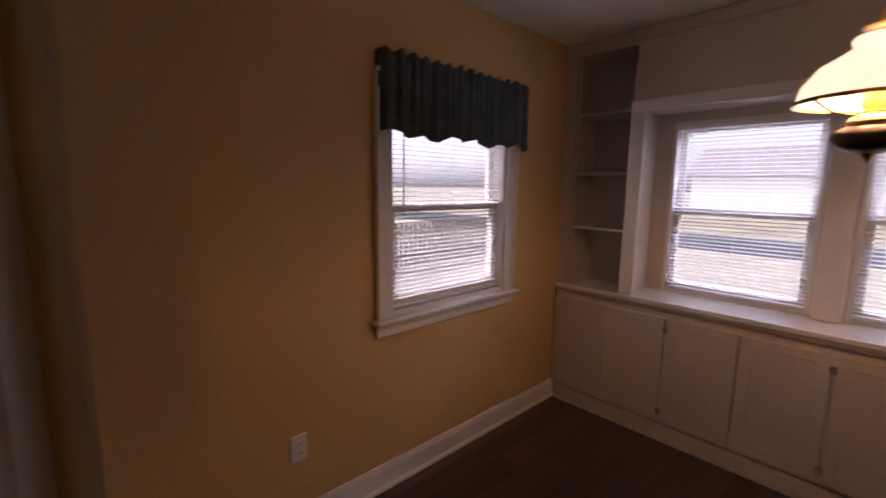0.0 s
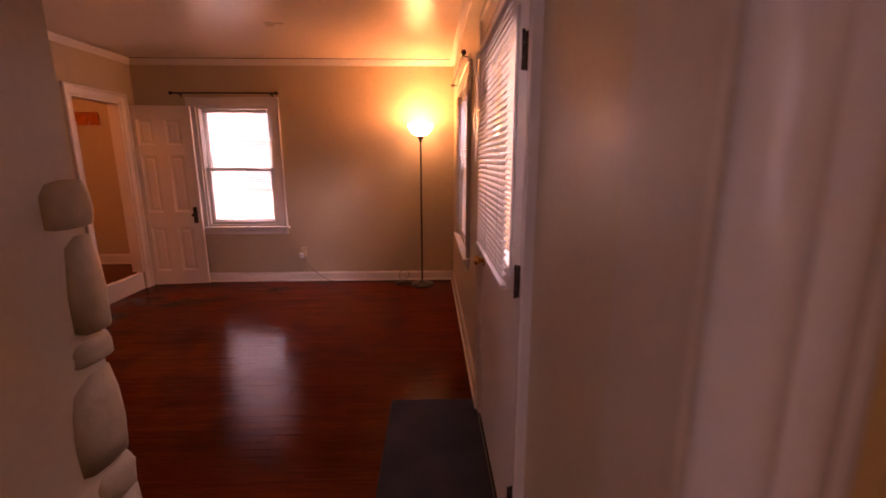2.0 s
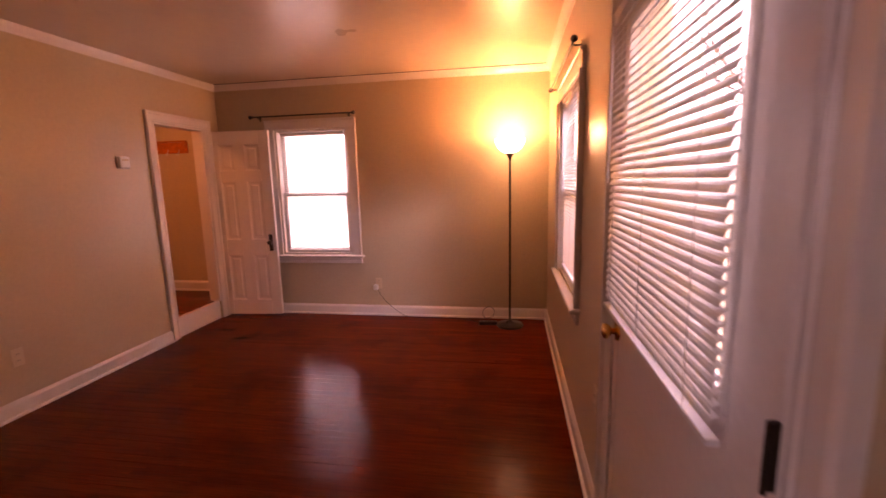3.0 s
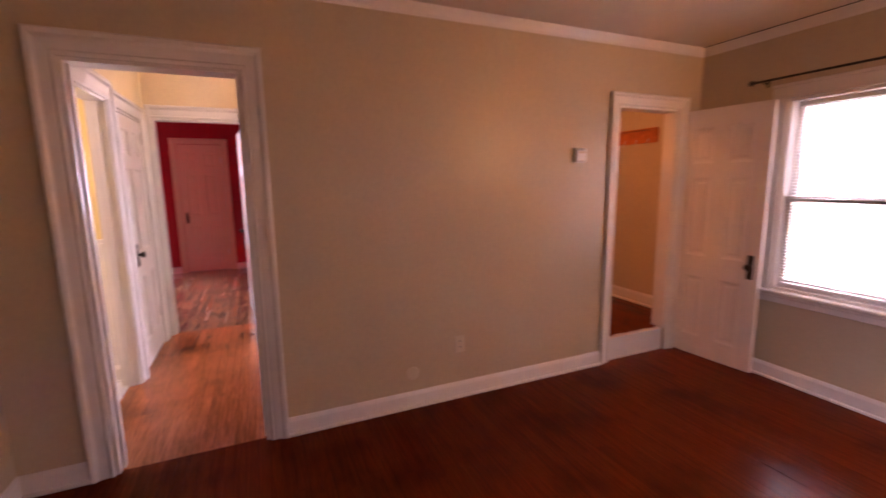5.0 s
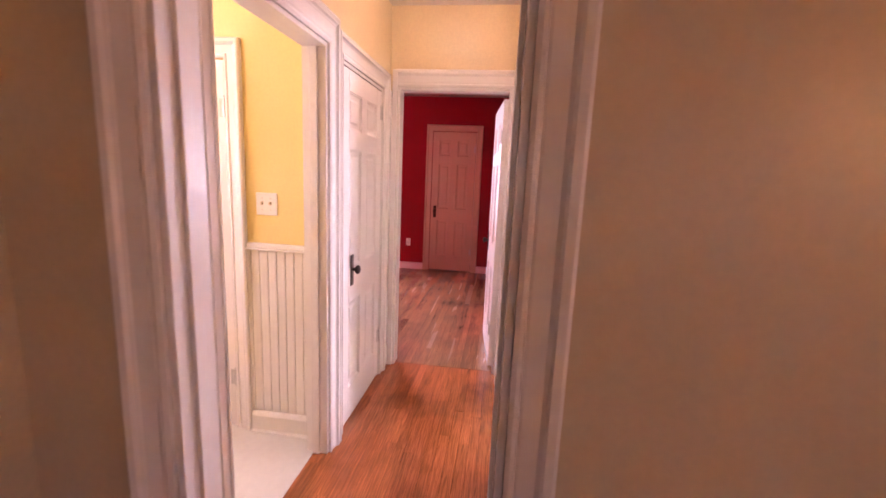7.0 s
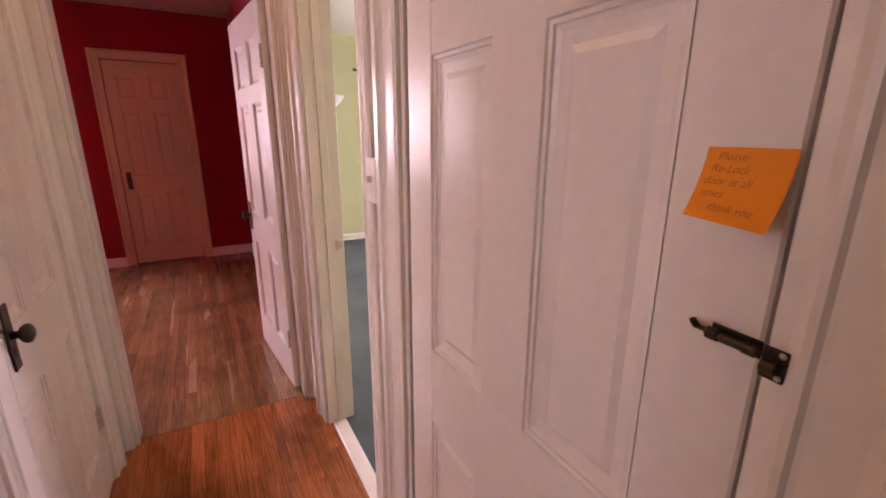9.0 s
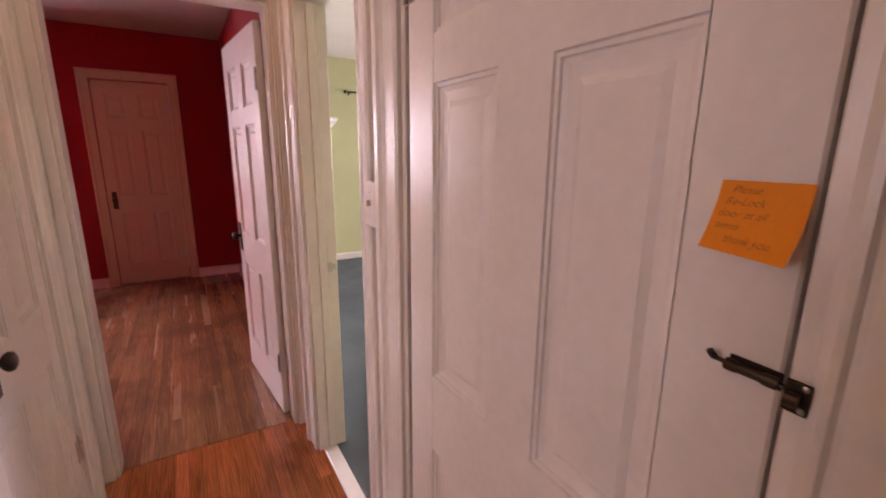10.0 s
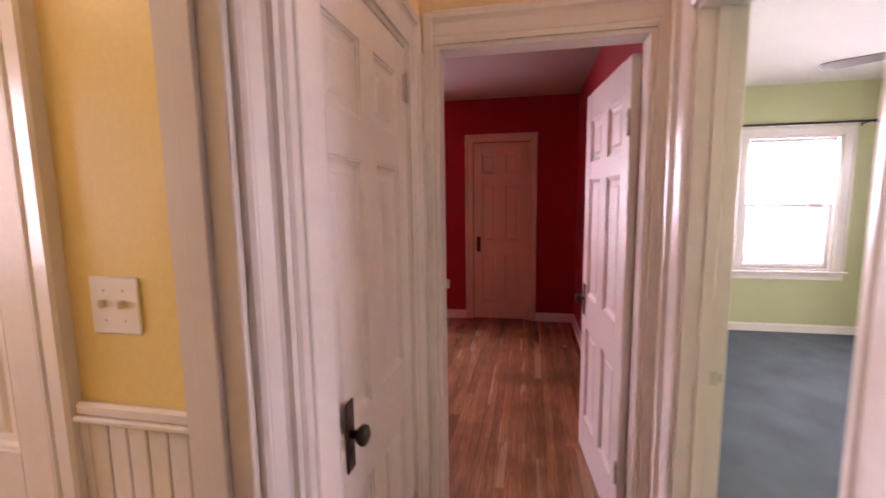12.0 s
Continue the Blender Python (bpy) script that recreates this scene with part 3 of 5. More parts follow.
baseboard("x", -3.80, 1, 4.5, 6.9, 0.12, z=0.19)

# ---- hall ----
HL, HR, CH = 2.475, 3.365, 2.60
slab("wall_hall_east", "x", -2.783, W - 0.063, 2.395, 3.5, 0, 2.7, [(2.60, 3.337, -1, 2.03)], HALLP, "pale yellow painted hall wall over the doorway")
slab("wall_hall_south", "y", 2.43, HL, -4.945, -2.783, 0, 2.7, [(-3.83, -3.02, -1, 2.04), (-4.755, -4.005, -1, 2.02)], HALLP, "pale yellow painted hall wall with bathroom and linen doorways")
slab("wall_hall_north", "y", HR, 3.43, -4.945, -2.783, 0, 2.7, [(-3.689, -2.899, -1, 2.045), (-4.68, -3.944, -1, 2.03)], HALLP, "pale yellow painted hall wall with two doorways")
slab("wall_hall_west", "x", -4.995, -4.945, 2.395, 3.43, 0, 2.7, [(2.53, 3.325, -1, 2.07)], HALLP, "pale yellow painted wall over the bedroom doorway")
tagged(obj("ceiling_hall", B(-4.995, W - 0.063, 2.395, 3.5, CH, 2.68), FLATW), "white painted hall ceiling", "ceiling", kind="structure")
casing("door_casing", "y", HL, 1, -3.83, -3.02, 0, 2.04, 0.085, 0.02, top=0.13)
casing("door_casing", "y", HL, 1, -4.755, -4.005, 0, 2.02, 0.085, 0.02, top=0.11)
jamb("y", 2.36, HL + 0.001, -3.83, -3.02, 0, 2.04)
jamb("y", 2.36, HL + 0.001, -4.755, -4.005, 0, 2.02, stop=False)
casing("door_casing", "y", HR, -1, -3.689, -2.899, 0, 2.045, 0.10, 0.02)
casing("door_casing", "y", HR, -1, -4.68, -3.944, 0, 2.03, 0.12, 0.02)
jamb("y", HR - 0.001, 3.495, -3.689, -2.899, 0, 2.045, stop=False)
jamb("y", HR - 0.001, 3.495, -4.68, -3.944, 0, 2.03)
casing("door_casing", "x", -4.945, 1, 2.53, 3.325, 0, 2.07, 0.06, 0.022, top=0.115, sides="R")
jamb("x", -5.052, -4.944, 2.53, 3.325, 0, 2.07, stop=False)
tagged(obj("corner_board", B(-4.943, -4.842, HL, HL + 0.018, 0, 2.04, 0.003), TRIM), "white painted board filling the hall corner", "trim", kind="structure")
tagged(obj("corner_board", B(-4.945, -4.923, HL + 0.018, 2.53, 0, 2.185, 0.003), TRIM), "white painted narrow board beside the bedroom doorway", "trim", kind="structure")
slab("wall_stair_back", "y", 3.60, 3.66, -3.8, -2.72, 0, 2.7, [], HALLP, "plain wall behind the closed hall door")
slab("wall_linen_back", "y", 1.9, 1.96, -4.9, -4.0, 0, 2.7, [], HALLP, "plain back wall of the linen closet")

# ---- red bedroom ----
CR = 2.605
slab("wall_red_west", "x", -8.49, -8.375, -0.3, 3.49, 0, 2.7, [(2.232, 2.887, -1, 2.115), (0.1, 0.95, 0.75, 2.1)], RED, "dark red painted bedroom wall with a closet door")
slab("wall_red_north", "y", 3.42, 3.46, -8.49, -5.05, 0, 2.7, [], RED, "dark red painted bedroom wall")
slab("wall_red_east", "x", -5.05, -4.995, -0.3, 3.43, 0, 2.7, [(2.53, 3.325, -1, 2.07)], RED, "dark red painted bedroom wall round the doorway")
slab("wall_red_south", "y", -0.4, -0.3, -8.49, -4.99, 0, 2.7, [], RED, "dark red painted bedroom wall")
# Unseen shell behind the closet door, added to stop light leaking round it.
slab("wall_red_closet_side", "y", 2.0, 2.06, -8.95, -8.49, 0, 2.7, [], FLATW, "plain unseen closet side wall added against light leaks")
slab("wall_red_closet_end", "y", 3.04, 3.1, -8.95, -8.49, 0, 2.7, [], FLATW, "plain unseen closet side wall added against light leaks")
tagged(obj("ceiling_closet_red", B(-8.95, -8.49, 2.0, 3.1, 2.6, 2.7), FLATW), "plain unseen closet ceiling added against light leaks", "ceiling", kind="structure")
tagged(obj("floor_closet_red", B(-8.95, -8.45, 2.0, 3.1, -0.1, -0.002), SUBF), "dark unseen closet floor added against light leaks", "floor", kind="structure")
slab("wall_red_closet", "x", -8.95, -8.9, 2.0, 3.1, 0, 2.7, [], FLATW, "plain back wall of the bedroom closet")
tagged(obj("ceiling_red", B(-8.5, -4.995, -0.4, 3.46, CR, 2.69), CEILR), "bedroom ceiling toned dull mauve to carry the room's dimness", "ceiling", kind="structure")
for a in (("x", -8.375, 1, -0.3, 2.14), ("x", -8.375, 1, 2.97, 3.42), ("y", 3.42, -1, -8.375, -5.05), ("y", -0.3, 1, -8.375, -5.05)):
    baseboard(*a, 0.10)
casing("door_casing", "x", -8.375, 1, 2.232, 2.887, 0, 2.115, 0.09, 0.018, mat=CREAMD, label="cream-toned wooden door casing on the red wall")

# ---- green bedroom ----
CG = 2.57
slab("wall_green_south", "y", 3.46, 3.50, -8.49, -3.74, 0, 2.7, [(-4.68, -3.944, -1, 2.03)], GREEN, "pale green painted bedroom wall round the doorway")
slab("wall_green_west", "x", -8.49, -8.35, 3.50, 7.0, 0, 2.7, [(5.105, 5.965, 0.665, 2.06)], GREEN, "pale green painted bedroom wall with a window")
slab("wall_green_north", "y", 7.0, 7.1, -8.49, -3.86, 0, 2.7, [(-6.9, -5.9, 0.7, 2.05)], GREEN, "pale green painted bedroom wall with a window")
slab("wall_green_east", "x", -3.95, -3.86, 3.66, 7.1, 0, 2.7, [], GREEN, "pale green painted bedroom wall")
slab("wall_green_corner", "y", 3.5, 3.58, -3.95, -3.74, 0, 2.7, [], GREEN, "pale green painted wall beside the doorway")
tagged(obj("ceiling_green", B(-8.5, -3.86, 3.46, 7.1, CG, 2.69), FLATW), "white painted bedroom ceiling", "ceiling", kind="structure")
for a in (("x", -8.35, 1, 3.5, 7.0), ("y", 3.50, 1, -8.35, -4.8)):
    baseboard(*a, 0.09)

# ---- bathroom ----
slab("wall_bathroom_west", "x", -4.0, -3.94, 0.6, 2.395, 0, 2.7, [(1.25, 1.93, -1, 2.0)], BATHY, "warm yellow painted bathroom wall over wainscot")
slab("wall_bathroom_north", "y", 2.36, 2.43, -4.0, -2.72, 0, 2.7, [(-3.83, -3.02, -1, 2.04)], BATHY, "warm yellow painted bathroom wall")
slab("wall_bathroom_east", "x", -2.783, -2.72, 0.6, 2.39, 0, 2.7, [], BATHY, "warm yellow painted bathroom wall")
slab("wall_bathroom_south", "y", 0.5, 0.6, -4.0, -2.72, 0, 2.7, [(-3.7, -3.0, 1.15, 2.05)], BATHY, "warm yellow painted bathroom wall with an added window")
tagged(obj("ceiling_bathroom", B(-4.0, -2.72, 0.5, 2.46, 2.45, 2.55), FLATW), "white painted bathroom ceiling", "ceiling", kind="structure")
tagged(obj("floor_bathroom", B(-4.0, -2.72, 0.5, 2.40, -0.1, 0.008), VINYL), "white vinyl bathroom floor", "floor", kind="structure")

# ---- kitchen and nook ----
CK = 2.385
slab("wall_kitchen_north", "y", 2.03, 2.13, -2.72, 0.90, 0, 2.7, [(JAMB, OPEN, -1, 2.12)], YELLOW, "mustard yellow painted kitchen wall round the opening")
slab("wall_stub", "x", 0.90, 1.01, 1.745, 2.750, 0, 2.7, [], YELLOW, "mustard yellow painted end of the wall beside the nook")
slab("wall_nook_north", "y", 2.750, 2.87, 0.952, 3.92, 0, 2.7, [(2.03, 2.86, 0.87, 1.90)], YELLOW, "mustard yellow painted nook wall with a window")
slab("wall_nook_south", "y", -0.23, -0.10, -2.72, 3.92, 0, 2.7, [(-2.2, -1.3, 1.05, 2.0)], YELLOW, "mustard yellow painted kitchen wall with an added window")
slab("wall_kitchen_west", "x", -2.83, -2.72, -0.23, 0.6, 0, 2.7, [], YELLOW, "mustard yellow painted kitchen wall")
slab("wall_kitchen_back", "x", -2.72, -2.69, -0.1, 2.03, 0, 2.7, [], YELLOW, "mustard yellow painted kitchen wall")
slab("wall_nook_east", "x", 3.74, 3.88, -0.1, 2.750, 0, 2.7, [(1.43, 2.16, 0.84, 1.88), (0.56, 1.29, 0.84, 1.88)], CABP, "cream painted wall behind the built-in with two windows")
tagged(obj("ceiling_nook", B(-2.72, 3.9, -0.23, 2.80, CK, 2.5), FLATW), "white painted nook ceiling", "ceiling", kind="structure")
tagged(obj("lintel", B(JAMB, OPEN, 2.026, S + 0.004, 2.116, 2.3), BEIGE), "beige painted head of the opening", "lintel", kind="structure")
for a in (("y", 2.750, -1, 1.01, 3.45), ("x", 1.01, 1, 1.745, 2.69)):
    baseboard(*a, 0.125)
b = bmesh.new()
prof = [(OPEN, 2.03)] + [(OPEN + 0.115 * u, 2.018 - 0.030 * math.sin(math.pi * u) ** 0.7 - 0.006 * abs(math.sin(3 * math.pi * u))) for u in [k / 24 for k in range(25)]] + [(OPEN + 0.115, 2.03)]
lo_, hi_ = [b.verts.new((x, y, 0)) for x, y in prof], [b.verts.new((x, y, 2.12)) for x, y in prof]
for k in range(len(prof) - 1):
    b.faces.new((lo_[k], lo_[k + 1], hi_[k + 1], hi_[k]))
b.faces.new(lo_), b.faces.new(hi_)
bmesh.ops.recalc_face_normals(b, faces=b.faces)
tagged(obj("opening_casing", b, TRIM), "white gloss casing board beside the opening", "casing", kind="structure")
tagged(obj("opening_jamb", B(OPEN - 0.010, OPEN, 2.022, 2.155, 0, 2.116, 0.003), CABP), "cream gloss painted jamb of the opening", "door frame", kind="structure")

tagged(obj("wall_return", B(OPEN, E, 2.13, 2.15, 0, 2.12), BEIGE), "narrow beige painted wall beside the opening", "wall", kind="structure")

# ---- entry door ----
door = thing("entry_door", "white painted entry door with a glazed upper half behind a mini-blind", "door", pose(E + 0.012, 3.882, 0.012, 0, 0, -90))
dw, dh = 0.895, 1.968
b = bmesh.new()
box(b, 0, 0.06, -0.02, 0.02, 0, dh, 0.003), box(b, dw - 0.13, dw, -0.02, 0.02, 0, dh, 0.003)
box(b, 0.06, dw - 0.13, -0.0195, 0.0195, 0, 1.03), box(b, 0.06, dw - 0.13, -0.0195, 0.0195, 1.86, dh)
part("slab", b, DOORP, door)
b = bmesh.new()
for p in ((0.06, 0.085, 1.03, 1.86), (dw - 0.155, dw - 0.13, 1.03, 1.86), (0.085, dw - 0.155, 1.03, 1.055), (0.085, dw - 0.155, 1.835, 1.86)):
    box(b, p[0], p[1], -0.028, 0.024, p[2], p[3], 0.004)
part("glazing_bead", b, DOORP, door)
pane = part("pane", B(0.085, dw - 0.155, -0.003, 0.003, 1.055, 1.835), GLASS, door)
pane.visible_shadow = False
knob_set(door, 0.050, 0.915, -0.02, -1, BRASS, "rose")
b = L(((0, 0), (0.028, 0), (0.027, 0.012), (0.018, 0.016), (0, 0.017)), 18, pose(0.055, -0.02, 1.13, 90))
box(b, 0.051, 0.059, -0.05, -0.034, 1.115, 1.145, 0.003)
part("deadbolt", b, BRONZE, door)
for z in (0.28, 1.05, 1.70):
    b = bmesh.new()
    for k in range(3):
        tube(b, [(dw + 0.006, -0.036, z - 0.05 + 0.035 * k), (dw + 0.006, -0.036, z - 0.05 + 0.035 * k + 0.033)], 0.0045, 8)
    box(b, dw - 0.006, dw + 0.004, -0.030, -0.0195, z - 0.05, z + 0.05, 0.001)
    part("hinge", b, BRONZE, door)
part("door_sweep", B(0.004, dw - 0.004, -0.030, -0.0195, 0.0, 0.035, 0.002), BRONZE, door)
blind("door_blind", "white closed mini-blind hanging over the entry door's glass", pose(E - 0.040, 3.862, 1.905, 0, 0, -90), 0.775, 0.90, tilt=52)
note = thing("paper_note", "small orange paper stuck on the entry door's edge", "note", pose(E - 0.0085, 3.845, 1.27, 0, 0, -90))
part("sheet", B(-0.028, 0.03, -0.002, 0.0, -0.07, 0.07, 0.0005), NOTE, note)

# ---- living room windows ----
sash_window("window_1", "white double-hung sash window with moulded casing", pose(-2.005, N, 0.66), 0.80, 1.325)
blind("window_blind", "white mini-blind with open slats in the window", pose(-1.955, N + 0.028, 1.955), 0.70, 1.25, tilt=4)
sash_window("window_2", "white double-hung sash window beside the entry door", pose(E, 5.65, 0.74, 0, 0, -90), 0.87, 1.215)
blind("window_blind", "white mini-blind with half-open slats in the window", pose(E + 0.022, 5.62, 1.93, 0, 0, -90), 0.81, 1.14, tilt=30)
rod("curtain_rod", "thin black curtain rod above the window, bare", pose(-2.20, N, 2.118), 1.08)
rod("curtain_rod", "thin black curtain rod with ball ends above the window", pose(E, 6.02, 2.105, 0, 0, -90), 1.25, 0.05, 0.006, 0.018)

# ---- doors ----
ROWS = ((0.22, 0.74), (0.93, 1.56), (1.65, 1.87))
panel_door("closet_door", "white six-panel wooden door standing open against the wall", pose(-2.688, 6.600, 0.012, 0, 0, 5.0), 0.66, 1.97, ((0.16, 0.66), (0.83, 1.45), (1.56, 1.83)), knob=(0.60, 0.80), hinges=(0.25, 1.7), rose="plate", sides=(-1, 1))
panel_door("hall_door", "white six-panel wooden door, closed, with a barrel bolt", pose(-3.662, HR + 0.022, 0.012), 0.739, 2.010, ROWS, hinges=(0.3, 1.77), sides=(-1, 1), stile=0.108)
panel_door("linen_door", "white six-panel wooden closet door, closed", pose(-4.733, HL - 0.02, 0.012), 0.706, 1.985, ((0.2, 0.72), (0.92, 1.58), (1.68, 1.88)), stile=0.10, mull=0.10, knob=(0.56, 0.91), hinges=(0.30, 1.85), sides=(1,))
panel_door("bedroom_door", "white six-panel wooden door standing open into the red room", pose(-5.062, 3.292, 0.012, 0, 0, 180 + 5.5), 0.745, 2.01, ROWS, knob=(0.685, 0.90), hinges=(0.3, 1.75), sides=(1, -1))
panel_door("closet_door", "cream-toned six-panel wooden closet door, closed, in a red wall", pose(-8.395, 2.237, 0.012, 0, 0, 90), 0.645, 2.095, ((0.2, 0.78), (0.95, 1.62), (1.74, 1.97)), stile=0.10, mull=0.10, knob=(0.06, 0.91), hinges=(0.3, 1.85), hinge_side=1, sides=(-1,), mat=CREAMD)

# ---- stone chimney breast ----
def stone(root, poly, y0, y1, seed):
    """A flat-faced field stone: an uneven many-sided block whose front edge is rounded off."""
    rng = random.Random(seed)
    c = Vector((sum(p[0] for p in poly) / len(poly), sum(p[1] for p in poly) / len(poly)))
    fine = []
    for i, p in enumerate(poly):
        q = poly[(i + 1) % len(poly)]
        for k in range(3):
            u = (k + 0.15) / 3
            e = Vector((p[0] + (q[0] - p[0]) * u, p[1] + (q[1] - p[1]) * u))
            fine.append(e + Vector((rng.uniform(-0.004, 0.004), rng.uniform(-0.004, 0.004))))
    b = bmesh.new()
    rings = []
    k = y1 - y0
    for share, y in ((0.70, y0 - 0.004), (0.90, y0 + 0.06 * k), (0.97, y0 + 0.18 * k), (1.0, y0 + 0.5 * k), (0.99, y1 - 0.018), (0.95, y1 - 0.006), (0.87, y1), (0.5, y1 + 0.003)):
        rings.append([b.verts.new((c.x + (p.x - c.x) * share, y + rng.uniform(-0.002, 0.002), c.y + (p.y - c.y) * share)) for p in fine])
    n = len(fine)
    for r0, r1 in zip(rings, rings[1:]):
        for i in range(n):
            b.faces.new((r0[i], r0[(i + 1) % n], r1[(i + 1) % n], r1[i]))
    b.faces.new(rings[-1]), b.faces.new(rings[0])
    bmesh.ops.recalc_face_normals(b, faces=b.faces)
    part("stone", b, STONEP, root, smooth=True)


def cells(points, x0, x1, z0, z1, gap):
    """Splits a rectangle into the cells nearest to each point, drawn in by half the joint."""
    for i, p in enumerate(points):
        poly = [(x0, z0), (x1, z0), (x1, z1), (x0, z1)]
        for j, q in enumerate(points):
            if i == j or abs(p[0] - q[0]) > 0.8 or not poly:
                continue
            n = Vector((q[0] - p[0], q[1] - p[1]))
            l = n.length
            n /= l
            lim = n.dot(Vector(((p[0] + q[0]) / 2, (p[1] + q[1]) / 2))) - gap / 2
            out = []
            for k, a in enumerate(poly):
                c = poly[(k + 1) % len(poly)]
                da, dc = n.dot(Vector(a)) - lim, n.dot(Vector(c)) - lim
                if da <= 0:
                    out.append(a)
                if (da < 0) != (dc < 0):
                    t = da / (da - dc)
                    out.append((a[0] + (c[0] - a[0]) * t, a[1] + (c[1] - a[1]) * t))
            poly = out
        if len(poly) > 2:
            yield i, poly


chimney = tagged(obj("chimney_breast", B(-1.63, JAMB, S, 2.563, 0, CL - 0.002), BEIGE), "beige plastered chimney breast faced with painted field stones", "chimney", kind="structure")
part("mortar_bed", B(-1.62, JAMB - 0.008, 2.563, 2.573, 0, 1.375), MORTAR, chimney)
rng = random.Random(21)
spots = []
z = 0.07
for row, dz in enumerate((0.15, 0.16, 0.13, 0.15, 0.13, 0.14, 0.13, 0.13, 0.12, 0.11)):
    x = JAMB - 0.07 - 0.05 * (row % 2)
    while x > -1.64:
        spots.append((x, z + rng.uniform(-0.035, 0.035)))
        x -= rng.uniform(0.15, 0.27)
    z += dz
for i, poly in cells(spots, -1.66, JAMB + 0.012, 0.0, 1.39, 0.009):
    if min(max(p[k] for p in poly) - min(p[k] for p in poly) for k in (0, 1)) < 0.07:
        continue
    edge = max(p[0] for p in poly) > JAMB or min(p[0] for p in poly) < -1.64
    stone(chimney, poly, rng.uniform(2.45, 2.51) if edge else 2.57, 2.590 + rng.uniform(-0.006, 0.008), i)


# ---- living room things ----
tl = thing("torchiere_lamp", "black metal torchiere floor lamp with a lit glass bowl", "floor lamp", pose(0.452, 6.50, -0.0))
part("base", L(((0, 0.0), (0.125, 0.0), (0.130, 0.010), (0.125, 0.022), (0.05, 0.032), (0.02, 0.05), (0.011, 0.07), (0, 0.07)), 32), BLACK, tl, smooth=True)
part("pole", T([(0, 0, 0.06), (0, 0, 1.62)], 0.0105, 12), BLACK, tl)
for zz in (0.55, 1.1):
    part("joint_ring", L(((0.0105, 0), (0.0135, 0.004), (0.0135, 0.014), (0.0105, 0.018)), 12, pose(0, 0, zz)), BLACK, tl)
part("cup", L(((0.011, 1.595), (0.016, 1.615), (0.030, 1.640), (0.042, 1.66), (0.036, 1.66), (0.0, 1.63)), 20), BLACK, tl, smooth=True)
part("bowl", L(((0.034, 1.655), (0.075, 1.675), (0.115, 1.712), (0.135, 1.76), (0.138, 1.785), (0.133, 1.785), (0.110, 1.717), (0.07, 1.682), (0.03, 1.662)), 32), OPAL, tl, "lit frosted glass bowl", smooth=True)
pw = thing("power_strip", "small black power strip lying on the floor beside the lamp", "power strip", pose(0.24, 6.52, 0.0, 0, 0, 6))
part("body", B(-0.09, 0.09, -0.028, 0.028, 0, 0.035, 0.006), BLACK, pw)
for i in range(4):
    part("socket", B(-0.075 + i * 0.04, -0.045 + i * 0.04, -0.016, 0.016, 0.0345, 0.0365, 0.001), DARK, pw)
cd = thing("lamp_cord", "thin black lamp cord running along the wall to the outlet", "cord", pose(0, 0, 0))
pts = [(-0.955, 6.712, 0.33), (-0.93, 6.700, 0.26), (-0.86, 6.690, 0.17), (-0.74, 6.680, 0.07), (-0.62, 6.67, 0.012), (-0.45, 6.655, 0.006), (-0.2, 6.66, 0.006), (0.0, 6.63, 0.006), (0.16, 6.56, 0.008), (0.22, 6.55, 0.03)]
curve = []
for i in range(len(pts) - 1):
    p0, p1, p2, p3 = [Vector(pts[min(max(i + d, 0), len(pts) - 1)]) for d in (-1, 0, 1, 2)]
    for s in range(6):
        u = s / 6
        curve.append(0.5 * ((2 * p1) + (p2 - p0) * u + (2 * p0 - 5 * p1 + 4 * p2 - p3) * u * u + (3 * p1 - p0 - 3 * p2 + p3) * u ** 3))
part("wire", T(curve, 0.0032, 6), BLACK, cd)
loop = [(0.24 + 0.06 * math.cos(a), 6.60 + 0.03 * math.sin(a * 1.3), 0.04 + 0.055 * (1 + math.sin(a))) for a in [i * 0.5 for i in range(14)]]
part("coil", T(loop, 0.003, 6), BLACK, cd)
ol = cover_plate("wall_outlet", "white double outlet low on the wall under the window", pose(-0.94, N, 0.35), "outlet", ALMOND)
pl = thing("plug_adapter", "white plug-in adapter in the wall outlet", "plug", pose(-0.965, N - 0.009, 0.315))
part("body", B(-0.022, 0.022, -0.045, 0, -0.03, 0.025, 0.006), PLASTIC, pl)
mat_ = thing("doormat", "slate blue-grey woven mat in front of the entry door", "doormat", pose(0.565, 3.62, 0.0, 0, 0, -0.6))
b = bmesh.new()
box(b, -0.255, 0.245, -0.46, 0.46, 0.0, 0.011, 0.004, 2)
part("carpet", b, MATM, mat_)
b = bmesh.new()
for q in ((-0.262, -0.25, -0.466, 0.466), (0.24, 0.252, -0.466, 0.466), (-0.25, 0.24, -0.466, -0.455), (-0.25, 0.24, 0.455, 0.466)):
    box(b, *q, 0.0, 0.009, 0.003)
part("bound_edge", b, MATM, mat_)
th = thing("thermostat", "white rectangular thermostat on the beige wall", "thermostat", pose(W, 5.508, 1.632, 0, 0, 90))
part("back_plate", B(-0.055, 0.055, -0.008, 0, -0.052, 0.052, 0.003), PLASTIC, th)
part("cover", B(-0.048, 0.048, -0.034, -0.008, -0.046, 0.046, 0.006), PLASTIC, th)
part("dial_window", B(-0.03, 0.03, -0.0355, -0.0338, 0.012, 0.026), ALMOND, th)
cover_plate("wall_outlet", "beige-painted double outlet low on the wall", pose(W, 4.55, 0.375, 0, 0, 90), "outlet", PLATE)
cp = thing("cable_plate", "round beige-painted cable plate low on the wall", "wall plate", pose(W, 4.21, 0.23, 0, 0, 90))
